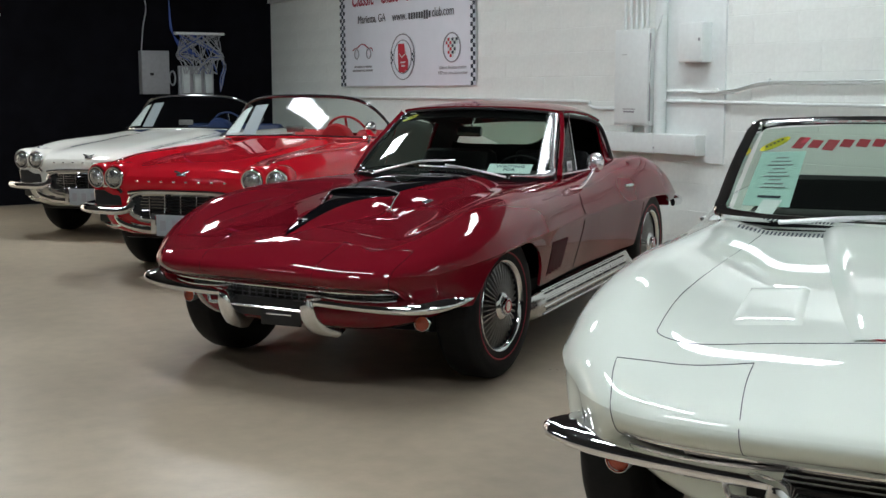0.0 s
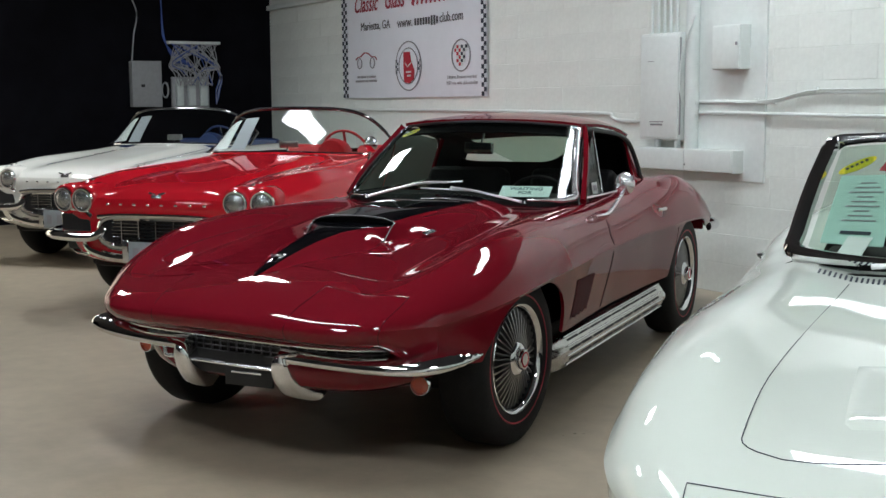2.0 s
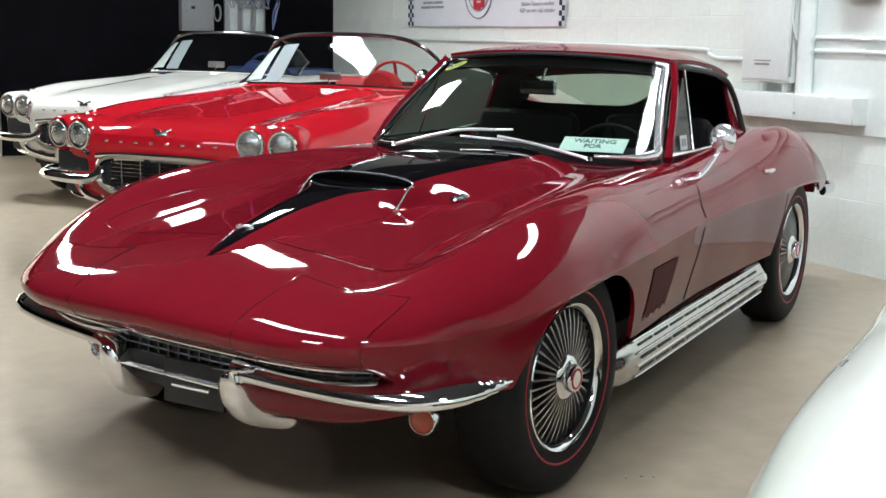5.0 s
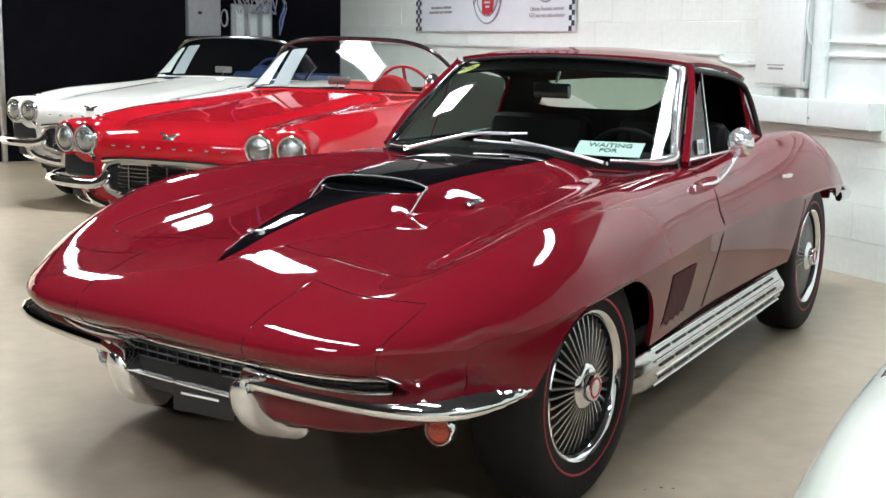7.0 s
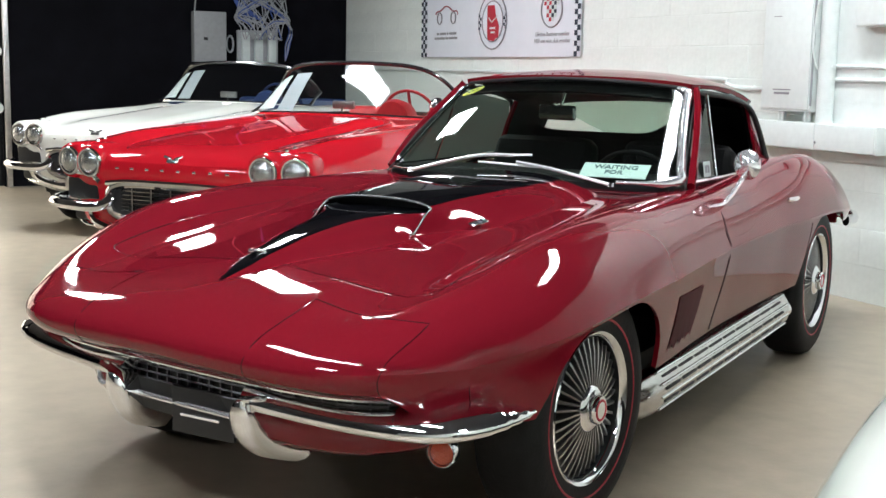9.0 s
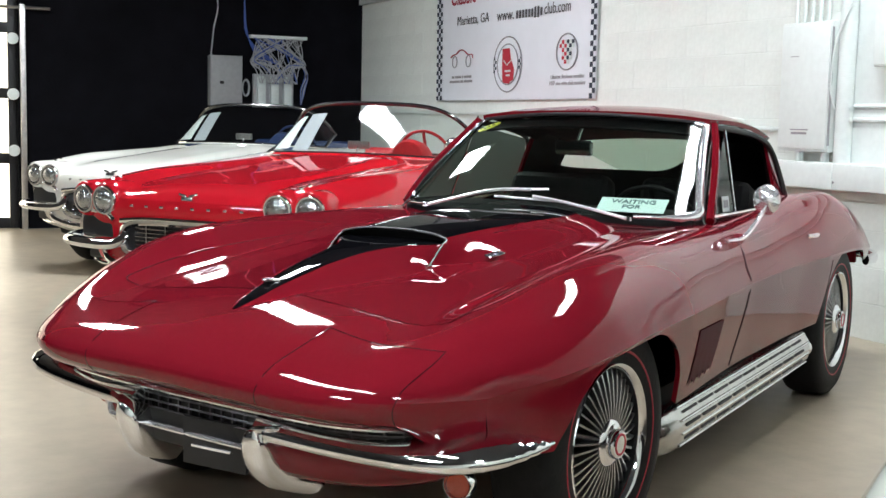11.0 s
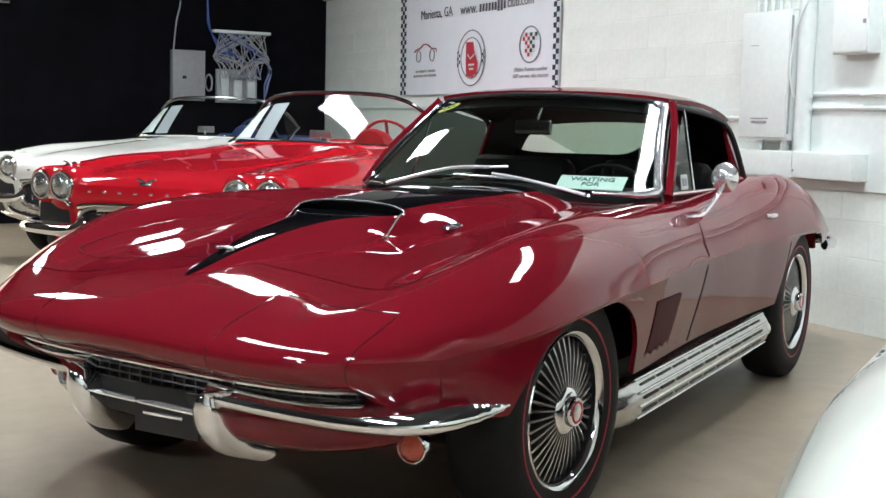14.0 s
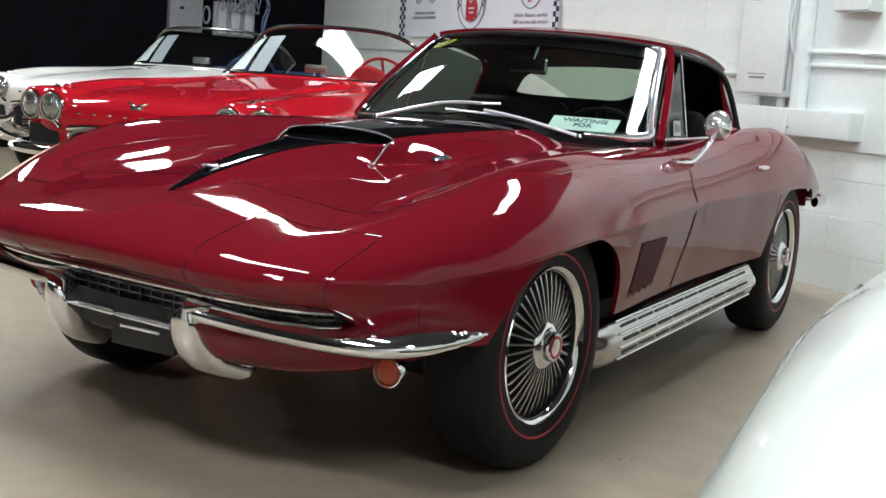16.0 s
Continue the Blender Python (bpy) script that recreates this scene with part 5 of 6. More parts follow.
    part("instrument_pod", lathe([(0.0, -0.02), (0.11, -0.02), (0.125, 0.02), (0.11, 0.12), (0.05, 0.15), (0.0, 0.155)], 28, "Y"), seats, car, m=pose(0.33, -0.30, 0.885))
    for x in (-0.31, 0.31):
        seat(car, x, 0.42, seats)
    steering_wheel(car, pose(0.32, -0.02, 0.885, 20), seats, CHROME)
    if paint is RED:
        mirror = part("door_mirror", lathe([(0.0, -0.012), (0.03, -0.014), (0.05, -0.006), (0.056, 0.0), (0.05, 0.02), (0.02, 0.045), (0.0, 0.047)], 24, "Y"), CHROME, car, "round chrome door mirror", m=pose(0.706, -0.47, 0.975, 0, 0, 165))
        part("mirror_stalk", tube([(0, 0.01, -0.04), (0.01, 0.02, -0.11)], 0.010, 8), CHROME, mirror)
    part("rear_view_mirror", box((0.15, 0.02, 0.05), (0.0, -0.33, 0.965), 0.008), SATIN, car)
    part("mirror_post", tube([(0.0, -0.34, 0.95), (0.0, -0.36, 0.90)], 0.006, 6), CHROME, car)
    sx = -1
    for u0, u1, z0, mat in ((-0.93, -0.66, 0.06, PAPER), (-0.60, -0.42, 0.02, sheet_colour)):
        bm = sheet([[ws(u, v) + Vector((0, 0.02, 0)) for u in np.linspace(u0, u1, 4)] for v in np.linspace(z0 + 0.03, 0.80, 4)])
        part("price_sheet", thicken(bm, 0.002), mat, car, "pale price sheet behind the windshield")
    part("underbody", box((1.36, 3.7, 0.16), (0, 0.05, 0.32), 0.05), UNDERSIDE, car)
    for sx in (1, -1):
        for y in (-1.295, 1.295):
            w = new("wheel")
            w.parent, w.matrix_basis = car, pose(sx * 0.71, y, 0.335, 0, 0, 0 if sx > 0 else 180)
            part("tyre", lathe([(0.19, -0.08), (0.27, -0.09), (0.315, -0.08), (0.335, -0.05), (0.335, 0.05), (0.315, 0.08), (0.27, 0.09), (0.20, 0.08)], 48), RUBBER, w, smooth=50)
            part("wheel_cover", lathe([(0.20, 0.075), (0.19, 0.085), (0.15, 0.078), (0.06, 0.09), (0.0, 0.092)], 32), CHROME, w)
    return car


red_roadster = early_roadster(pose(-2.504, 2.569, 0, 0, 0, 6.31) @ Matrix.Scale(1.033, 4), RED, RED_VINYL, "bright red open roadster with four round headlamps", GREY_PAPER)
white_early_roadster = early_roadster(pose(-4.747, 4.059, 0, 0, 0, 9.23) @ Matrix.Scale(1.030, 4), WHITE_PAINT, BLUE_VINYL, "white open roadster with four headlamps and blue seats", GREY_PAPER)

# ---- things on the white wall ----
def on_wall(s, z, out=0.0):
    return WALL @ pose(s, -out, z)


panel = thing("breaker_panel", "tall white painted electrical breaker panel", "electrical panel", on_wall(-0.345, 1.350))
part("cabinet", box((0.400, 0.11, 0.710), (0, -0.055, 0), 0.006), WALL_METAL, panel)
cover = part("cover", box((0.372, 0.010, 0.68), (0, -0.114, 0), 0.004), WALL_METAL, panel)
part("label_slot", box((0.12, 0.004, 0.012), (-0.02, -0.120, -0.255)), GREY_INK, cover, "dark label slot")
part("label_slot", box((0.14, 0.004, 0.006), (-0.02, -0.120, -0.235)), GREY_INK, cover)
part("label_slot", box((0.06, 0.004, 0.004), (-0.08, -0.120, 0.17)), GREY_INK, cover)
part("hinge", tube([(0.200, -0.11, -0.32), (0.200, -0.11, 0.32)], 0.006, 8), GREY_BOX, cover)

switch_box = thing("switch_box", "small white painted electrical box", "electrical box", on_wall(0.272, 1.587))
part("cabinet", box((0.245, 0.10, 0.277), (0, -0.06, 0), 0.005), WALL_METAL, switch_box)
part("lid", box((0.232, 0.008, 0.262), (0, -0.114, 0), 0.003), WALL_METAL, switch_box)
part("latch", box((0.014, 0.012, 0.022), (0.100, -0.122, 0.02), 0.003), GREY_BOX, switch_box, "small grey latch")

board = thing("backing_board", "white painted plywood backing board", "board", on_wall(0.228, 1.41))
part("panel", box((0.60, 0.018, 1.34), (0, -0.012, 0), 0.003), WALL_METAL, board, smooth=0)

duct = thing("wireway", "long white painted square wiring trough", "wiring trough", on_wall(-0.175, 0.866))
part("trough", box((1.06, 0.115, 0.145), (0, -0.06, 0), 0.004), WALL_METAL, duct)
part("trough_lid", box((0.60, 0.006, 0.135), (-0.215, -0.121, 0), 0.002), WALL_METAL, duct)
part("trough_lid", box((0.43, 0.006, 0.135), (0.306, -0.121, 0), 0.002), WALL_METAL, duct)
for x in (-0.1, 0.1):
    part("nipple", tube([(-0.14 + x, -0.06, 0.07), (-0.14 + x, -0.06, 0.13)], 0.024, 10), WALL_METAL, duct)
part("screw", lathe([(0.0, -0.006), (0.006, -0.004), (0.007, 0.0)], 10, "Y"), GREY_BOX, duct, m=pose(0.10, -0.124, -0.03))

riser = thing("riser_pipe", "thick white painted vertical conduit", "conduit", on_wall(-0.085, 0.92))
part("pipe", tube([(0, -0.06, 0), (0, -0.06, 2.55)], 0.046, 16), WALL_METAL, riser)
for z in (0.25, 0.32, 1.5):
    part("strap", tube([(-0.052, -0.06, z), (0.052, -0.06, z)], 0.014, 8), WALL_METAL, riser)


def conduit(label, pts, r=0.011):
    t = thing("conduit", label, "conduit", WALL.copy(), "conduits on the block wall")
    part("pipe", tube(smooth_path(pts, 5), r, 8), WALL_METAL, t)
    for p in pts[1:-1:2]:
        part("clip", box((0.02, 0.02, 0.035), (p[0], p[1] + 0.006, p[2]), 0.003), WALL_METAL, t)
    return t


conduit("white conduit with an offset bend along the wall", [(-0.10, -0.03, 1.246), (0.2, -0.03, 1.246), (0.48, -0.045, 1.240), (0.62, -0.035, 1.246), (0.92, -0.03, 1.296), (1.4, -0.03, 1.298), (2.4, -0.03, 1.292), (4.5, -0.03, 1.29)], 0.012)
conduit("thin white conduit beside the bend", [(0.30, -0.045, 1.236), (0.48, -0.05, 1.248), (0.66, -0.05, 1.262), (0.95, -0.045, 1.312), (1.5, -0.04, 1.312), (4.5, -0.04, 1.305)], 0.006)
conduit("straight white conduit along the wall", [(-0.10, -0.03, 1.175), (0.3, -0.03, 1.174), (0.7, -0.03, 1.168), (2.0, -0.03, 1.155), (4.5, -0.03, 1.145)], 0.012)
conduit("long white conduit below the banner", [(-7.2, -0.02, 1.192), (-5.5, -0.02, 1.190), (-3.7, -0.02, 1.186), (-2.0, -0.02, 1.176), (-1.05, -0.02, 1.166), (-0.97, -0.02, 1.142), (-0.89, -0.02, 1.118), (-0.72, -0.02, 1.115), (-0.56, -0.02, 1.115)], 0.013)
for k in range(5):
    conduit("white conduit rising from the breaker panel", [(-0.50 + 0.062 * k, -0.05, 1.70), (-0.50 + 0.062 * k, -0.05, 2.2), (-0.50 + 0.062 * k, -0.05, 3.0), (-0.50 + 0.062 * k, -0.05, 3.48)], 0.012)
cable = thing("loose_cable", "white cable looping beside the panel", "cable", WALL.copy())
part("cable", tube(smooth_path([(-0.10, -0.09, 1.72), (-0.02, -0.10, 1.80), (-0.10, -0.12, 1.62), (-0.125, -0.125, 1.48), (-0.135, -0.12, 1.34), (-0.12, -0.10, 1.24), (-0.105, -0.06, 1.20)], 6), 0.006, 8), WALL_METAL, cable)

beam = thing("ledge", "weathered pale horizontal ledge strip", "ledge", WALL @ pose(-6.25, 0, 2.345))
part("strip", box((1.95, 0.05, 0.055), (0, -0.026, 0), 0.006), WALL_METAL, beam)

# ---- the banner ----
banner = thing("banner", "white vinyl club banner with chequered edges and printed emblems", "banner", WALL @ pose(-3.952, -0.03, 1.938))
BW, BH = 2.69, 1.27


def ripple(x, z):
    return 0.006 * math.sin(2.1 * x + 0.6 * z) + 0.004 * math.sin(5.0 * x - 2.0 * z)


part("cloth", thicken(sheet([[(x, ripple(x, z), z) for x in np.linspace(-BW / 2, BW / 2, 41)] for z in np.linspace(-BH / 2, BH / 2, 17)]), 0.002), BANNER, banner)
sq = 0.038
cm = finish(box((sq, 0.003, sq)), "check_square", INK, 0)
for i in range(33):
    for x0, columns in ((-BW / 2 + 0.024, 3), (BW / 2 - 0.024 - sq, 2)):
        for j in range(columns):
            if (i + j) % 2 == 0:
                x, z = x0 + j * sq, -BH / 2 + 0.022 + i * sq
                part("check_square", cm, None, banner, m=pose(x, ripple(x, z) - 0.005, z))
place = lambda x, z: pose(x, ripple(x, z) - 0.007, z)
# club name and web address; the make's name stays as plain bars
PRINT_INK = material("dark_grey_print", (0.09, 0.09, 0.10), 0.6)
TITLE_RED = material("deep_red_print", (0.30, 0.025, 0.05), 0.6)
for word, x, k in (("Classic", -0.81, 0.80), ("Glass", -0.225, 0.80), ("Club", 1.005, 0.90)):
    letters(word, 0.225, TITLE_RED, banner, place(x, 0.275) @ Matrix.Diagonal((k, 1, 1, 1)), "title_letter", shear=0.35, bold=0.002)
for k in range(8):
    h = 0.17 if k == 0 else (0.085, 0.08, 0.12)[k % 3]
    part("title_mark", box((0.03 if k else 0.05, 0.002, h), (0, 0, h / 2)), TITLE_RED, banner, "red printed bar of the title", m=place(0.11 + 0.078 * k, 0.205) @ pose(0, 0, 0, 0, 18, 0))
letters("Marietta, GA", 0.115, PRINT_INK, banner, place(-0.615, 0.058))
letters("www.", 0.125, PRINT_INK, banner, place(-0.035, 0.055))
letters("club.com", 0.125, PRINT_INK, banner, place(0.785, 0.060) @ Matrix.Diagonal((0.88, 1, 1, 1)))
for k in range(9):
    part("address_mark", box((0.030, 0.002, 0.062 + (0.025 if k in (6, 7) else 0)), (0, 0, 0)), PRINT_INK, banner, "dark printed bar", m=place(0.155 + 0.048 * k, 0.050))


def ring(parent, mat, x, z, rx, rz, w, name="printed_ring"):
    p = [(x + rx * math.cos(a), ripple(x, z) - 0.006, z + rz * math.sin(a)) for a in np.linspace(0, 2 * math.pi, 41)]
    return part(name, tube(p, w, 6, up=(0, 1, 0)), mat, parent)


# outline of a car in a line drawing
part("line_drawing", tube(smooth_path([(-1.04, -0.008, -0.255), (-1.00, -0.008, -0.235), (-0.93, -0.008, -0.225), (-0.86, -0.008, -0.195), (-0.78, -0.008, -0.200), (-0.70, -0.008, -0.235), (-0.62, -0.008, -0.24), (-0.60, -0.008, -0.27)], 4), 0.006, 6), TITLE_RED, banner, "dark red line drawing of a car")
for x in (-0.96, -0.68):
    ring(banner, GREY_INK, x, -0.295, 0.045, 0.05, 0.005)
# middle emblem: two rings, a red state-like shape, small chequers
ring(banner, GREY_INK, 0.02, -0.345, 0.235, 0.225, 0.006)
ring(banner, GREY_INK, 0.02, -0.345, 0.175, 0.165, 0.005)
part("red_shape", slab([(-0.09, 0.13), (0.03, 0.13), (0.05, 0.05), (0.11, -0.04), (0.10, -0.13), (0.05, -0.14), (0.04, -0.16), (-0.08, -0.15), (-0.09, -0.02)], 0.002), RED_INK, banner, "red printed state outline", m=place(0.02, -0.345))
for sx in (1, -1):
    for i in range(5):
        for j in range(2):
            if (i + j) % 2:
                part("check_square", box((0.024, 0.002, 0.024)), INK, banner, m=place(0.02 + sx * (0.192 + 0.024 * j), -0.40 + 0.026 * i))
part("pale_mark", box((0.10, 0.002, 0.016)), PAPER, banner, m=place(0.025, -0.40))
part("pale_mark", box((0.07, 0.002, 0.016)), PAPER, banner, m=place(0.03, -0.435))
part("pale_mark", box((0.11, 0.002, 0.010)), PAPER, banner, m=place(0.05, -0.33) @ pose(0, 0, 0, 0, -28, 0))
part("pale_mark", box((0.06, 0.002, 0.010)), PAPER, banner, m=place(-0.02, -0.33) @ pose(0, 0, 0, 0, 35, 0))
# right emblem: a red and black chequered shield in a ring
ring(banner, GREY_INK, 0.945, -0.28, 0.150, 0.135, 0.006)
for i in range(6):
    for j in range(6):
        x, z = -0.0875 + 0.035 * j, 0.075 - 0.03 * i
        if abs(x) < 0.10 - 0.010 * i:
            part("check_square", box((0.034, 0.002, 0.029)), (RED_INK if j < 3 else INK) if (i + j) % 2 else PAPER, banner, m=place(0.945 + x, -0.28 + z))
for x, z, ws_ in ((-0.82, -0.43, (0.05, 0.12, 0.03, 0.14)), (-0.82, -0.47, (0.20, 0.06, 0.16))):
    t = -sum(ws_) / 2 - 0.02
    for w in ws_:
        part("caption_mark", box((w, 0.002, 0.020)), GREY_INK, banner, m=place(x + t + w / 2, z))
        t += w + 0.02
letters("Lifetime Business member", 0.046, GREY_INK, banner, place(0.96, -0.465))
letters("NSP one wire club member", 0.046, GREY_INK, banner, place(0.96, -0.515))

# ---- things on the black wall ----
WEST = Matrix.Translation(WALL @ Vector((CORNER, 0, 0))) @ WALL.to_3x3().to_4x4() @ pose(0, 0, 0, 0, 0, 90) @ pose(-0.055, 0, 0)   # local x along the wall, local -y into the room
grey_panel = thing("grey_breaker_panel", "grey steel breaker panel on the black wall", "electrical panel", WEST @ pose(-1.455, 0, 1.475))
part("cabinet", box((0.33, 0.12, 0.50), (0, -0.06, 0), 0.006), GREY_BOX, grey_panel)
part("cover", box((0.30, 0.008, 0.47), (0, -0.124, 0), 0.003), GREY_BOX, grey_panel)
part("latch", box((0.04, 0.012, 0.03), (-0.05, -0.13, -0.02), 0.003), BLACK_TRIM, grey_panel, "black latch")
wire = thing("hanging_wire", "thin pale wire hanging from the ceiling", "wire", WEST.copy())
part("wire", tube(smooth_path([(-1.60, -0.06, 1.72), (-1.57, -0.06, 2.0), (-1.53, -0.06, 2.25), (-1.62, -0.06, 2.6), (-1.55, -0.06, 3.48)], 6), 0.008, 6), CABLE, wire)
wires = thing("cable_bundle", "tangled pale and blue network cables hanging from a rail", "cables", WEST.copy())
part("rail", box((0.60, 0.10, 0.03), (-0.91, -0.10, 1.93), 0.005), WALL_METAL, wires, "pale metal rail")
rc = random.Random(7)
for k in range(44):
    x0 = -1.19 + 0.56 * rc.random()
    x1 = -1.13 + 0.42 * rc.random()
    side = rc.random()
    mid = -1.20 + 0.02 * rc.random() if side < 0.3 else -0.62 - 0.08 * rc.random() if side < 0.75 else (x0 + x1) / 2
    pts = [(x0, -0.10 - 0.04 * rc.random(), 1.92), (mid, -0.12 - 0.05 * rc.random(), 1.72 - 0.1 * rc.random()), (mid * 0.5 + x1 * 0.5, -0.14, 1.58 + 0.1 * rc.random()), (x1, -0.12 - 0.05 * rc.random(), 1.46)]
    if side > 0.55 and side < 0.75:
        pts = [pts[0], (-0.60 - 0.05 * rc.random(), -0.12, 1.62), (-0.62 - 0.05 * rc.random(), -0.12, 1.40), (-0.66, -0.10, 1.25)]
    part("cable", tube(smooth_path(pts, 5), 0.0055, 5), BLUE_CABLE if k % 6 == 0 else CABLE, wires)
for k in range(8):
    part("blue_cable", tube(smooth_path([(-1.30 + 0.01 * k, -0.08, 3.45), (-1.26, -0.08, 2.3), (-1.22, -0.10, 1.9), (-1.1 + 0.03 * k, -0.13, 1.66)], 5), 0.006, 5), BLUE_CABLE, wires, "blue cable")
block = thing("terminal_board", "pale terminal board behind the cables", "terminal board", WEST @ pose(-0.94, 0, 1.385))
part("board", box((0.43, 0.05, 0.34), (0, -0.03, 0), 0.006), CABLE, block)
for k in range(3):
    part("terminal_strip", box((0.085, 0.05, 0.30), (-0.14 + 0.14 * k, -0.08, 0), 0.008), PAPER, block)
ringc = thing("cable_coil", "small pale coil of cable hanging on the wall", "cable", WEST @ pose(-1.235, -0.05, 1.41))
for k in range(3):
    part("coil", tube([((0.03 + 0.004 * k) * math.cos(a), -0.006 * k, (0.075 + 0.006 * k) * math.sin(a)) for a in np.linspace(0, 2 * math.pi, 25)], 0.005, 6, up=(0, 1, 0)), CABLE, ringc)
post = thing("door_track", "galvanised steel track beside the glazed door", "door track", WEST @ pose(-3.40, 0, 0))
part("track", box((0.05, 0.07, 2.12), (0, -0.05, 1.06), 0.006), SATIN, post)
part("cross_rail", tube([(-0.6, -0.06, 2.09), (0.25, -0.06, 2.09)], 0.015, 8), SATIN, post)
for z in (0.75, 1.28, 1.80):
    part("roller_plate", lathe([(0.0, -0.012), (0.05, -0.010), (0.055, 0.0)], 20, "Y"), WALL_METAL, post, m=pose(-0.09, -0.06, z))

# ---- stickers and papers of the cars ----
WHITE_CARD = material("white_card", (0.85, 0.86, 0.87), 0.5, grain=0.02)
def glass_patch(car, name, u0, u1, v0, v1, mat, label, lift=0.012, point=None):
    """A sheet that lies behind the windshield glass."""
    f = point or windshield_point
    bm = sheet([[f(u, v) + Vector((0, lift, 0)) for u in np.linspace(u0, u1, 5)] for v in np.linspace(v0, v1, 4)])
    return part(name, thicken(bm, 0.0015), mat, car, label)


def glass_frame(u, v, lift=0.006, half_top=0.475):
    """A pose on the windshield: x along it, z up it, facing out."""
    p = windshield_point(u, v, half_top)
    ax = (windshield_point(u + 0.02, v, half_top) - windshield_point(u - 0.02, v, half_top)).normalized()
    up = (windshield_point(u, v + 0.02, half_top) - windshield_point(u, v - 0.02, half_top)).normalized()
    n = up.cross(ax).normalized()      # points into the cabin
    up = ax.cross(n) * -1 if ax.cross(n).dot(up) < 0 else ax.cross(n)
    m = Matrix((ax, n, up)).transposed().to_4x4()
    m.translation = p + n * lift
    return m


def oval(rx, rz, n=28):
    return [(rx * math.cos(2 * math.pi * k / n), rz * math.sin(2 * math.pi * k / n)) for k in range(n)]


# the coupe: dash sign, oval sticker, small sticker on the vent pane
sign = thing("dash_sign", "pale mint card sign lettered in dark blue, on the dashboard", "sign", coupe.matrix_world @ pose(0.365, -0.135, 0.856, -64, 0, 8))
part("card", box((0.245, 0.002, 0.10), (0, 0, 0.05)), PALE_MINT, sign, smooth=0)
letters("WAITING", 0.038, FADED_INK, sign, pose(0.0, -0.002, 0.072), bold=0.0006)
letters("FOR", 0.036, FADED_INK, sign, pose(0.0, -0.002, 0.036), bold=0.0006)
sticker = part("oval_sticker", slab(oval(0.052, 0.020), 0.002), YELLOW, coupe, "yellow oval sticker", m=glass_frame(-0.86, 0.90) @ pose(0, -0.004, 0, 0, -32, 0))
for x in (-0.02, 0.0, 0.02):
    part("sticker_mark", box((0.012, 0.001, 0.010), (x, -0.001, 0)), INK, sticker)
vs = part("vent_sticker", box((0.002, 0.075, 0.055)), PAPER, coupe, "small white sticker on the vent window", m=pose(0.620, 0.16, 0.885, 0, -8, 0))
part("sticker_mark", box((0.001, 0.022, 0.028), (0.0015, -0.014, 0)), GREY_INK, vs)
part("sticker_mark", box((0.001, 0.018, 0.028), (0.0015, 0.014, 0)), GREY_INK, vs)

# the white roadster: oval sticker, price sheet, card, red lettering shapes
st = part("oval_sticker", slab(oval(0.062, 0.026), 0.002), YELLOW, roadster, "yellow oval sticker", m=glass_frame(-0.885, 0.82, half_top=0.575) @ pose(0, -0.004, 0, 0, -42, 0))
for k in range(5):
    part("sticker_mark", box((0.010, 0.001, 0.012), (-0.032 + 0.016 * k, -0.001, 0.004)), INK, st)
price = glass_patch(roadster, "price_sheet", -0.95, -0.66, 0.13, 0.72, MINT_PAPER, "mint green price sheet behind the glass", point=lambda u, v: windshield_point(u, v, 0.575))
for k in range(9):
    part("printed_bar", box((0.05 + 0.03 * ((k * 7) % 3), 0.001, 0.006)), GREY_INK, price, m=glass_frame(-0.80, 0.66 - 0.04 * k, half_top=0.575) @ pose(0, -0.003, 0))
part("printed_bar", box((0.10, 0.001, 0.012)), INK, price, m=glass_frame(-0.80, 0.24, half_top=0.575) @ pose(0, -0.003, 0))
card = part("white_card", box((0.080, 0.002, 0.090)), WHITE_CARD, roadster, "small white card", m=glass_frame(-0.79, 0.12, half_top=0.575) @ pose(0, -0.002, 0))
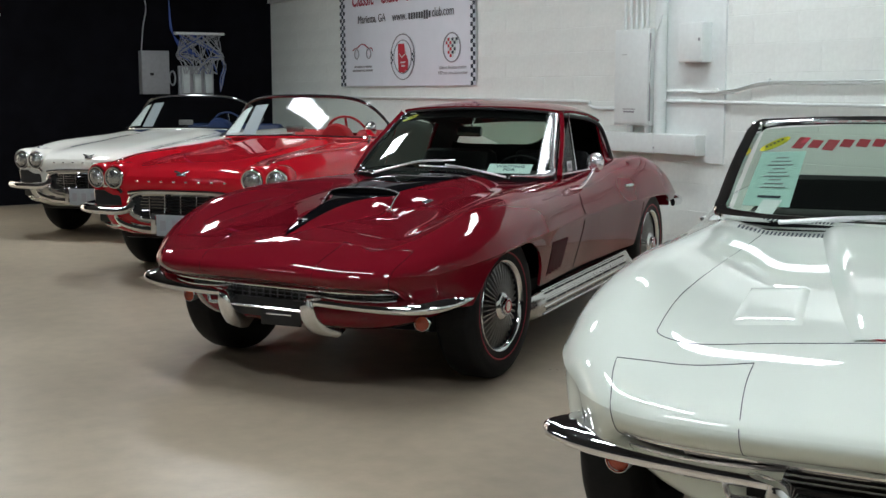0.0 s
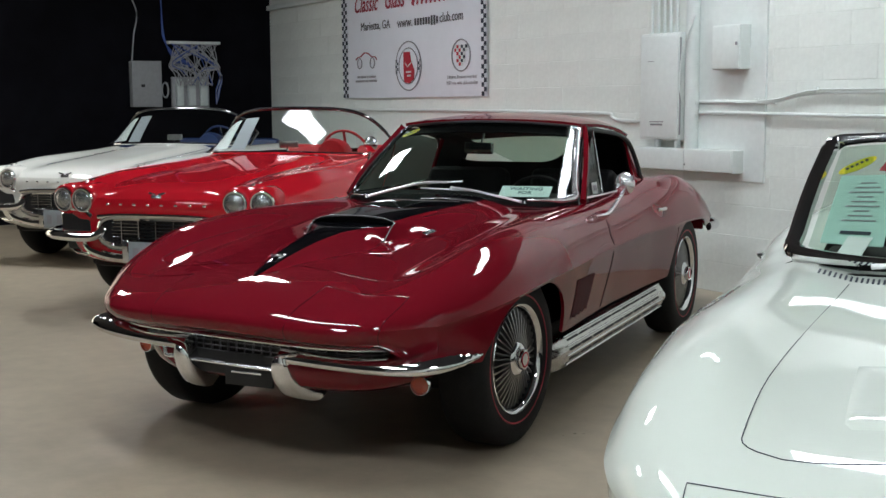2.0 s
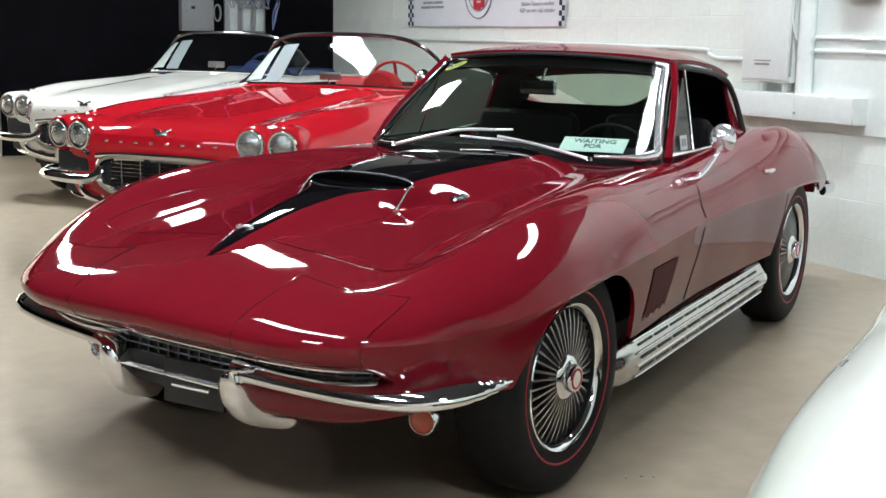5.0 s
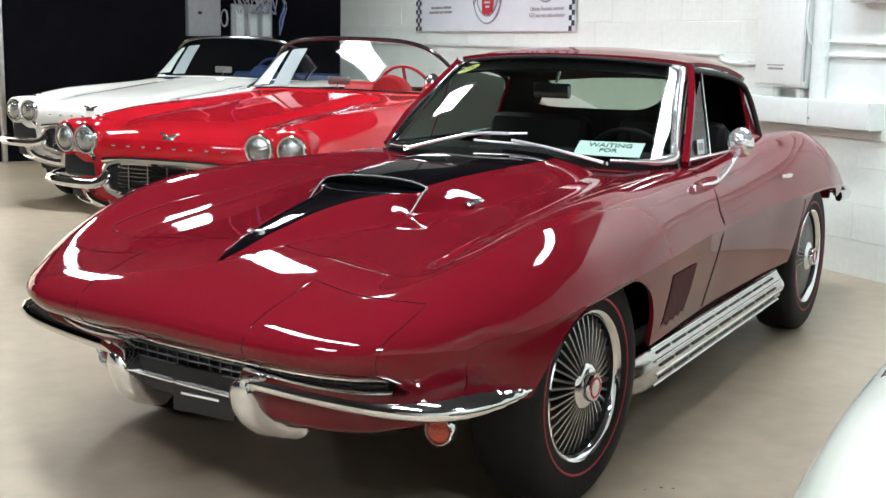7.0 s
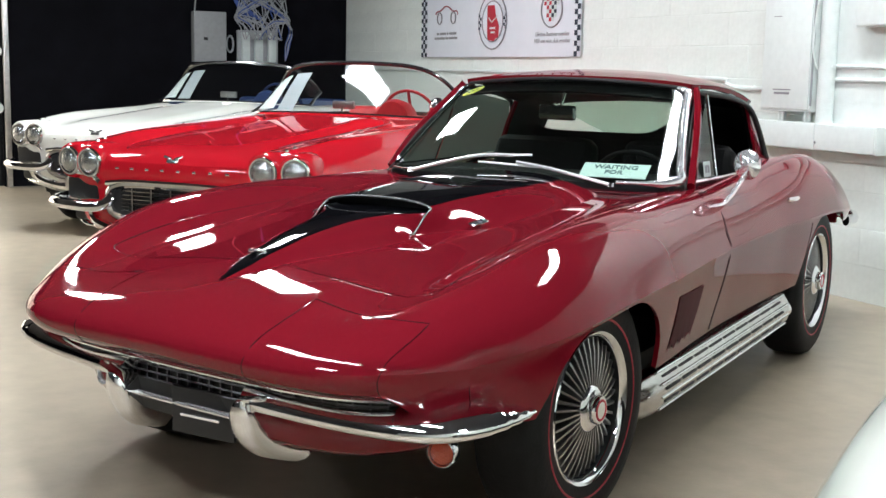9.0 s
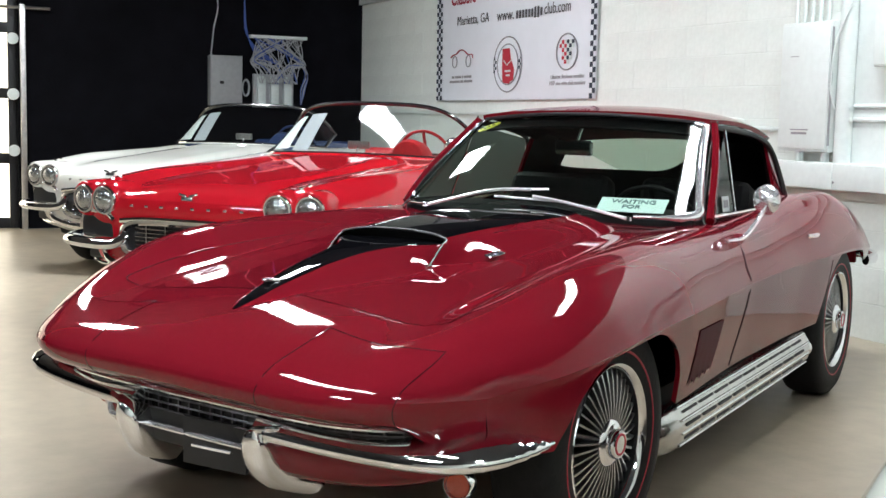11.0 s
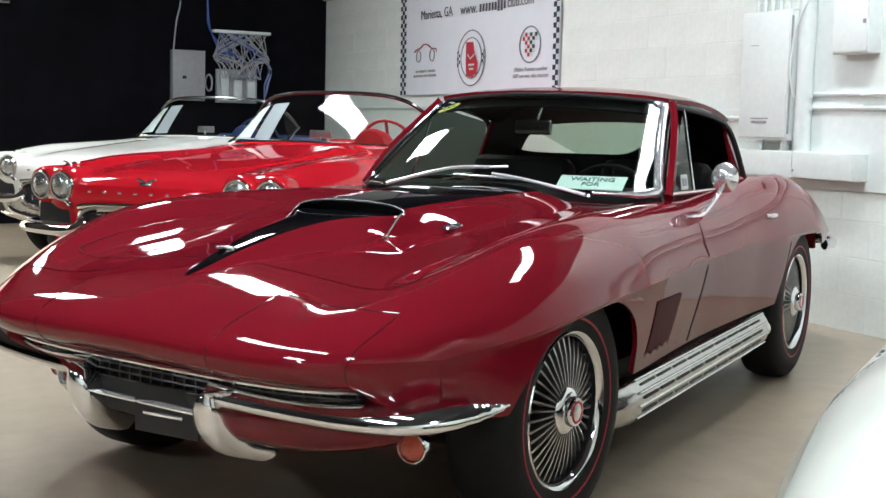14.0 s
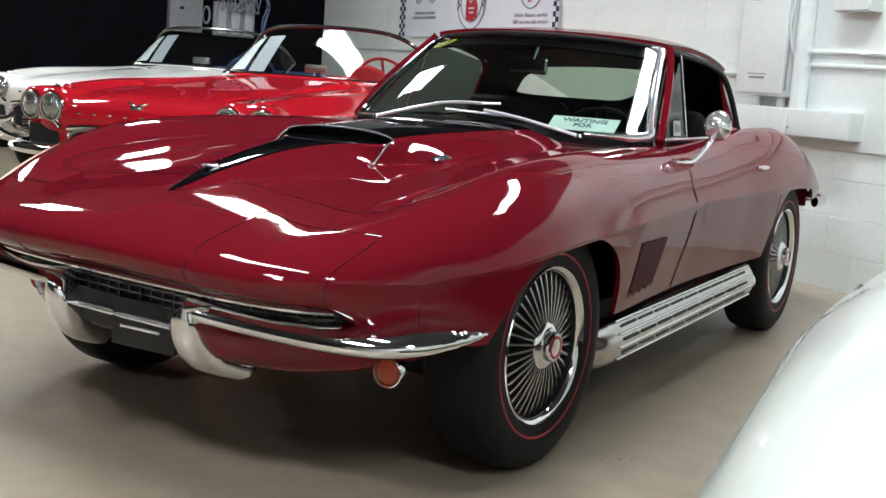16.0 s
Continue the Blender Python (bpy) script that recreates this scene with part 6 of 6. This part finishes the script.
# red lettering across the top of the glass, as plain bars
for k, (w, h, up) in enumerate(((0.044, 0.078, 0.012), (0.044, 0.054, 0.0), (0.044, 0.074, -0.010), (0.042, 0.054, 0.0), (0.042, 0.054, 0.0), (0.042, 0.054, 0.0), (0.036, 0.074, 0.010), (0.036, 0.074, 0.010), (0.042, 0.054, 0.0))):
    at = glass_frame(-0.715 + 0.098 * k, 0.80, half_top=0.575) @ pose(0, -0.004, up, 0, 12, 0)
    part("lettering_bar", box((w, 0.003, h), (0, 0, 0), 0.001, seg=1), RED_INK, roadster, "red bar of the windshield lettering", m=at)

# a few dark specks on the floor between the cars
bm = bmesh.new()
for x, y, r in ((0.910, -1.069, 0.004), (0.943, -1.028, 0.006), (0.975, -1.015, 0.005)):
    c = [bm.verts.new((x + r * math.cos(k), y + 0.7 * r * math.sin(k), 0.004)) for k in np.linspace(0, 5.5, 8)]
    bm.faces.new(c)
specks = tagged(part("floor_specks", bm, INK, smooth=0), "small dark specks of dirt on the floor", "dirt", kind="stuff")

# ---- the blocks of the white wall, each its own piece ----
BL, BHT = 0.406 / ROOM_SCALE, 0.203 / ROOM_SCALE
block_mesh = finish(box((BL - 0.004, 0.02, BHT - 0.004), (0, 0.008, 0), 0.002, seg=1), "block", BLOCK, 0)
half_mesh = finish(box((BL / 2 - 0.004, 0.02, BHT - 0.004), (0, 0.008, 0), 0.002, seg=1), "half_block", BLOCK, 0)
rest = bmesh.new()
rows_seen = 12
for r in range(13):
    z = BHT * (r + 0.5)
    off = 0.0 if r % 2 else BL / 2
    n = 0
    x = CORNER + BL / 2 + (off if r % 2 == 0 else 0)
    if r % 2 == 0:
        part("block", half_mesh, None, wall_north, m=pose(CORNER + BL / 4, 0, z))
    while x < ROOM_R - BL / 2:
        if r < rows_seen and x < 2.2:
            part("block", block_mesh, None, wall_north, m=pose(x, 0.0012 * math.sin(7.1 * x + 3 * r), z))
        else:
            box((BL - 0.004, 0.02, BHT - 0.004), (x, 0.008, z), bm=rest)
        x += BL
more = part("blocks", rest, BLOCK, wall_north, smooth=0)
more["kind"] = "stuff"
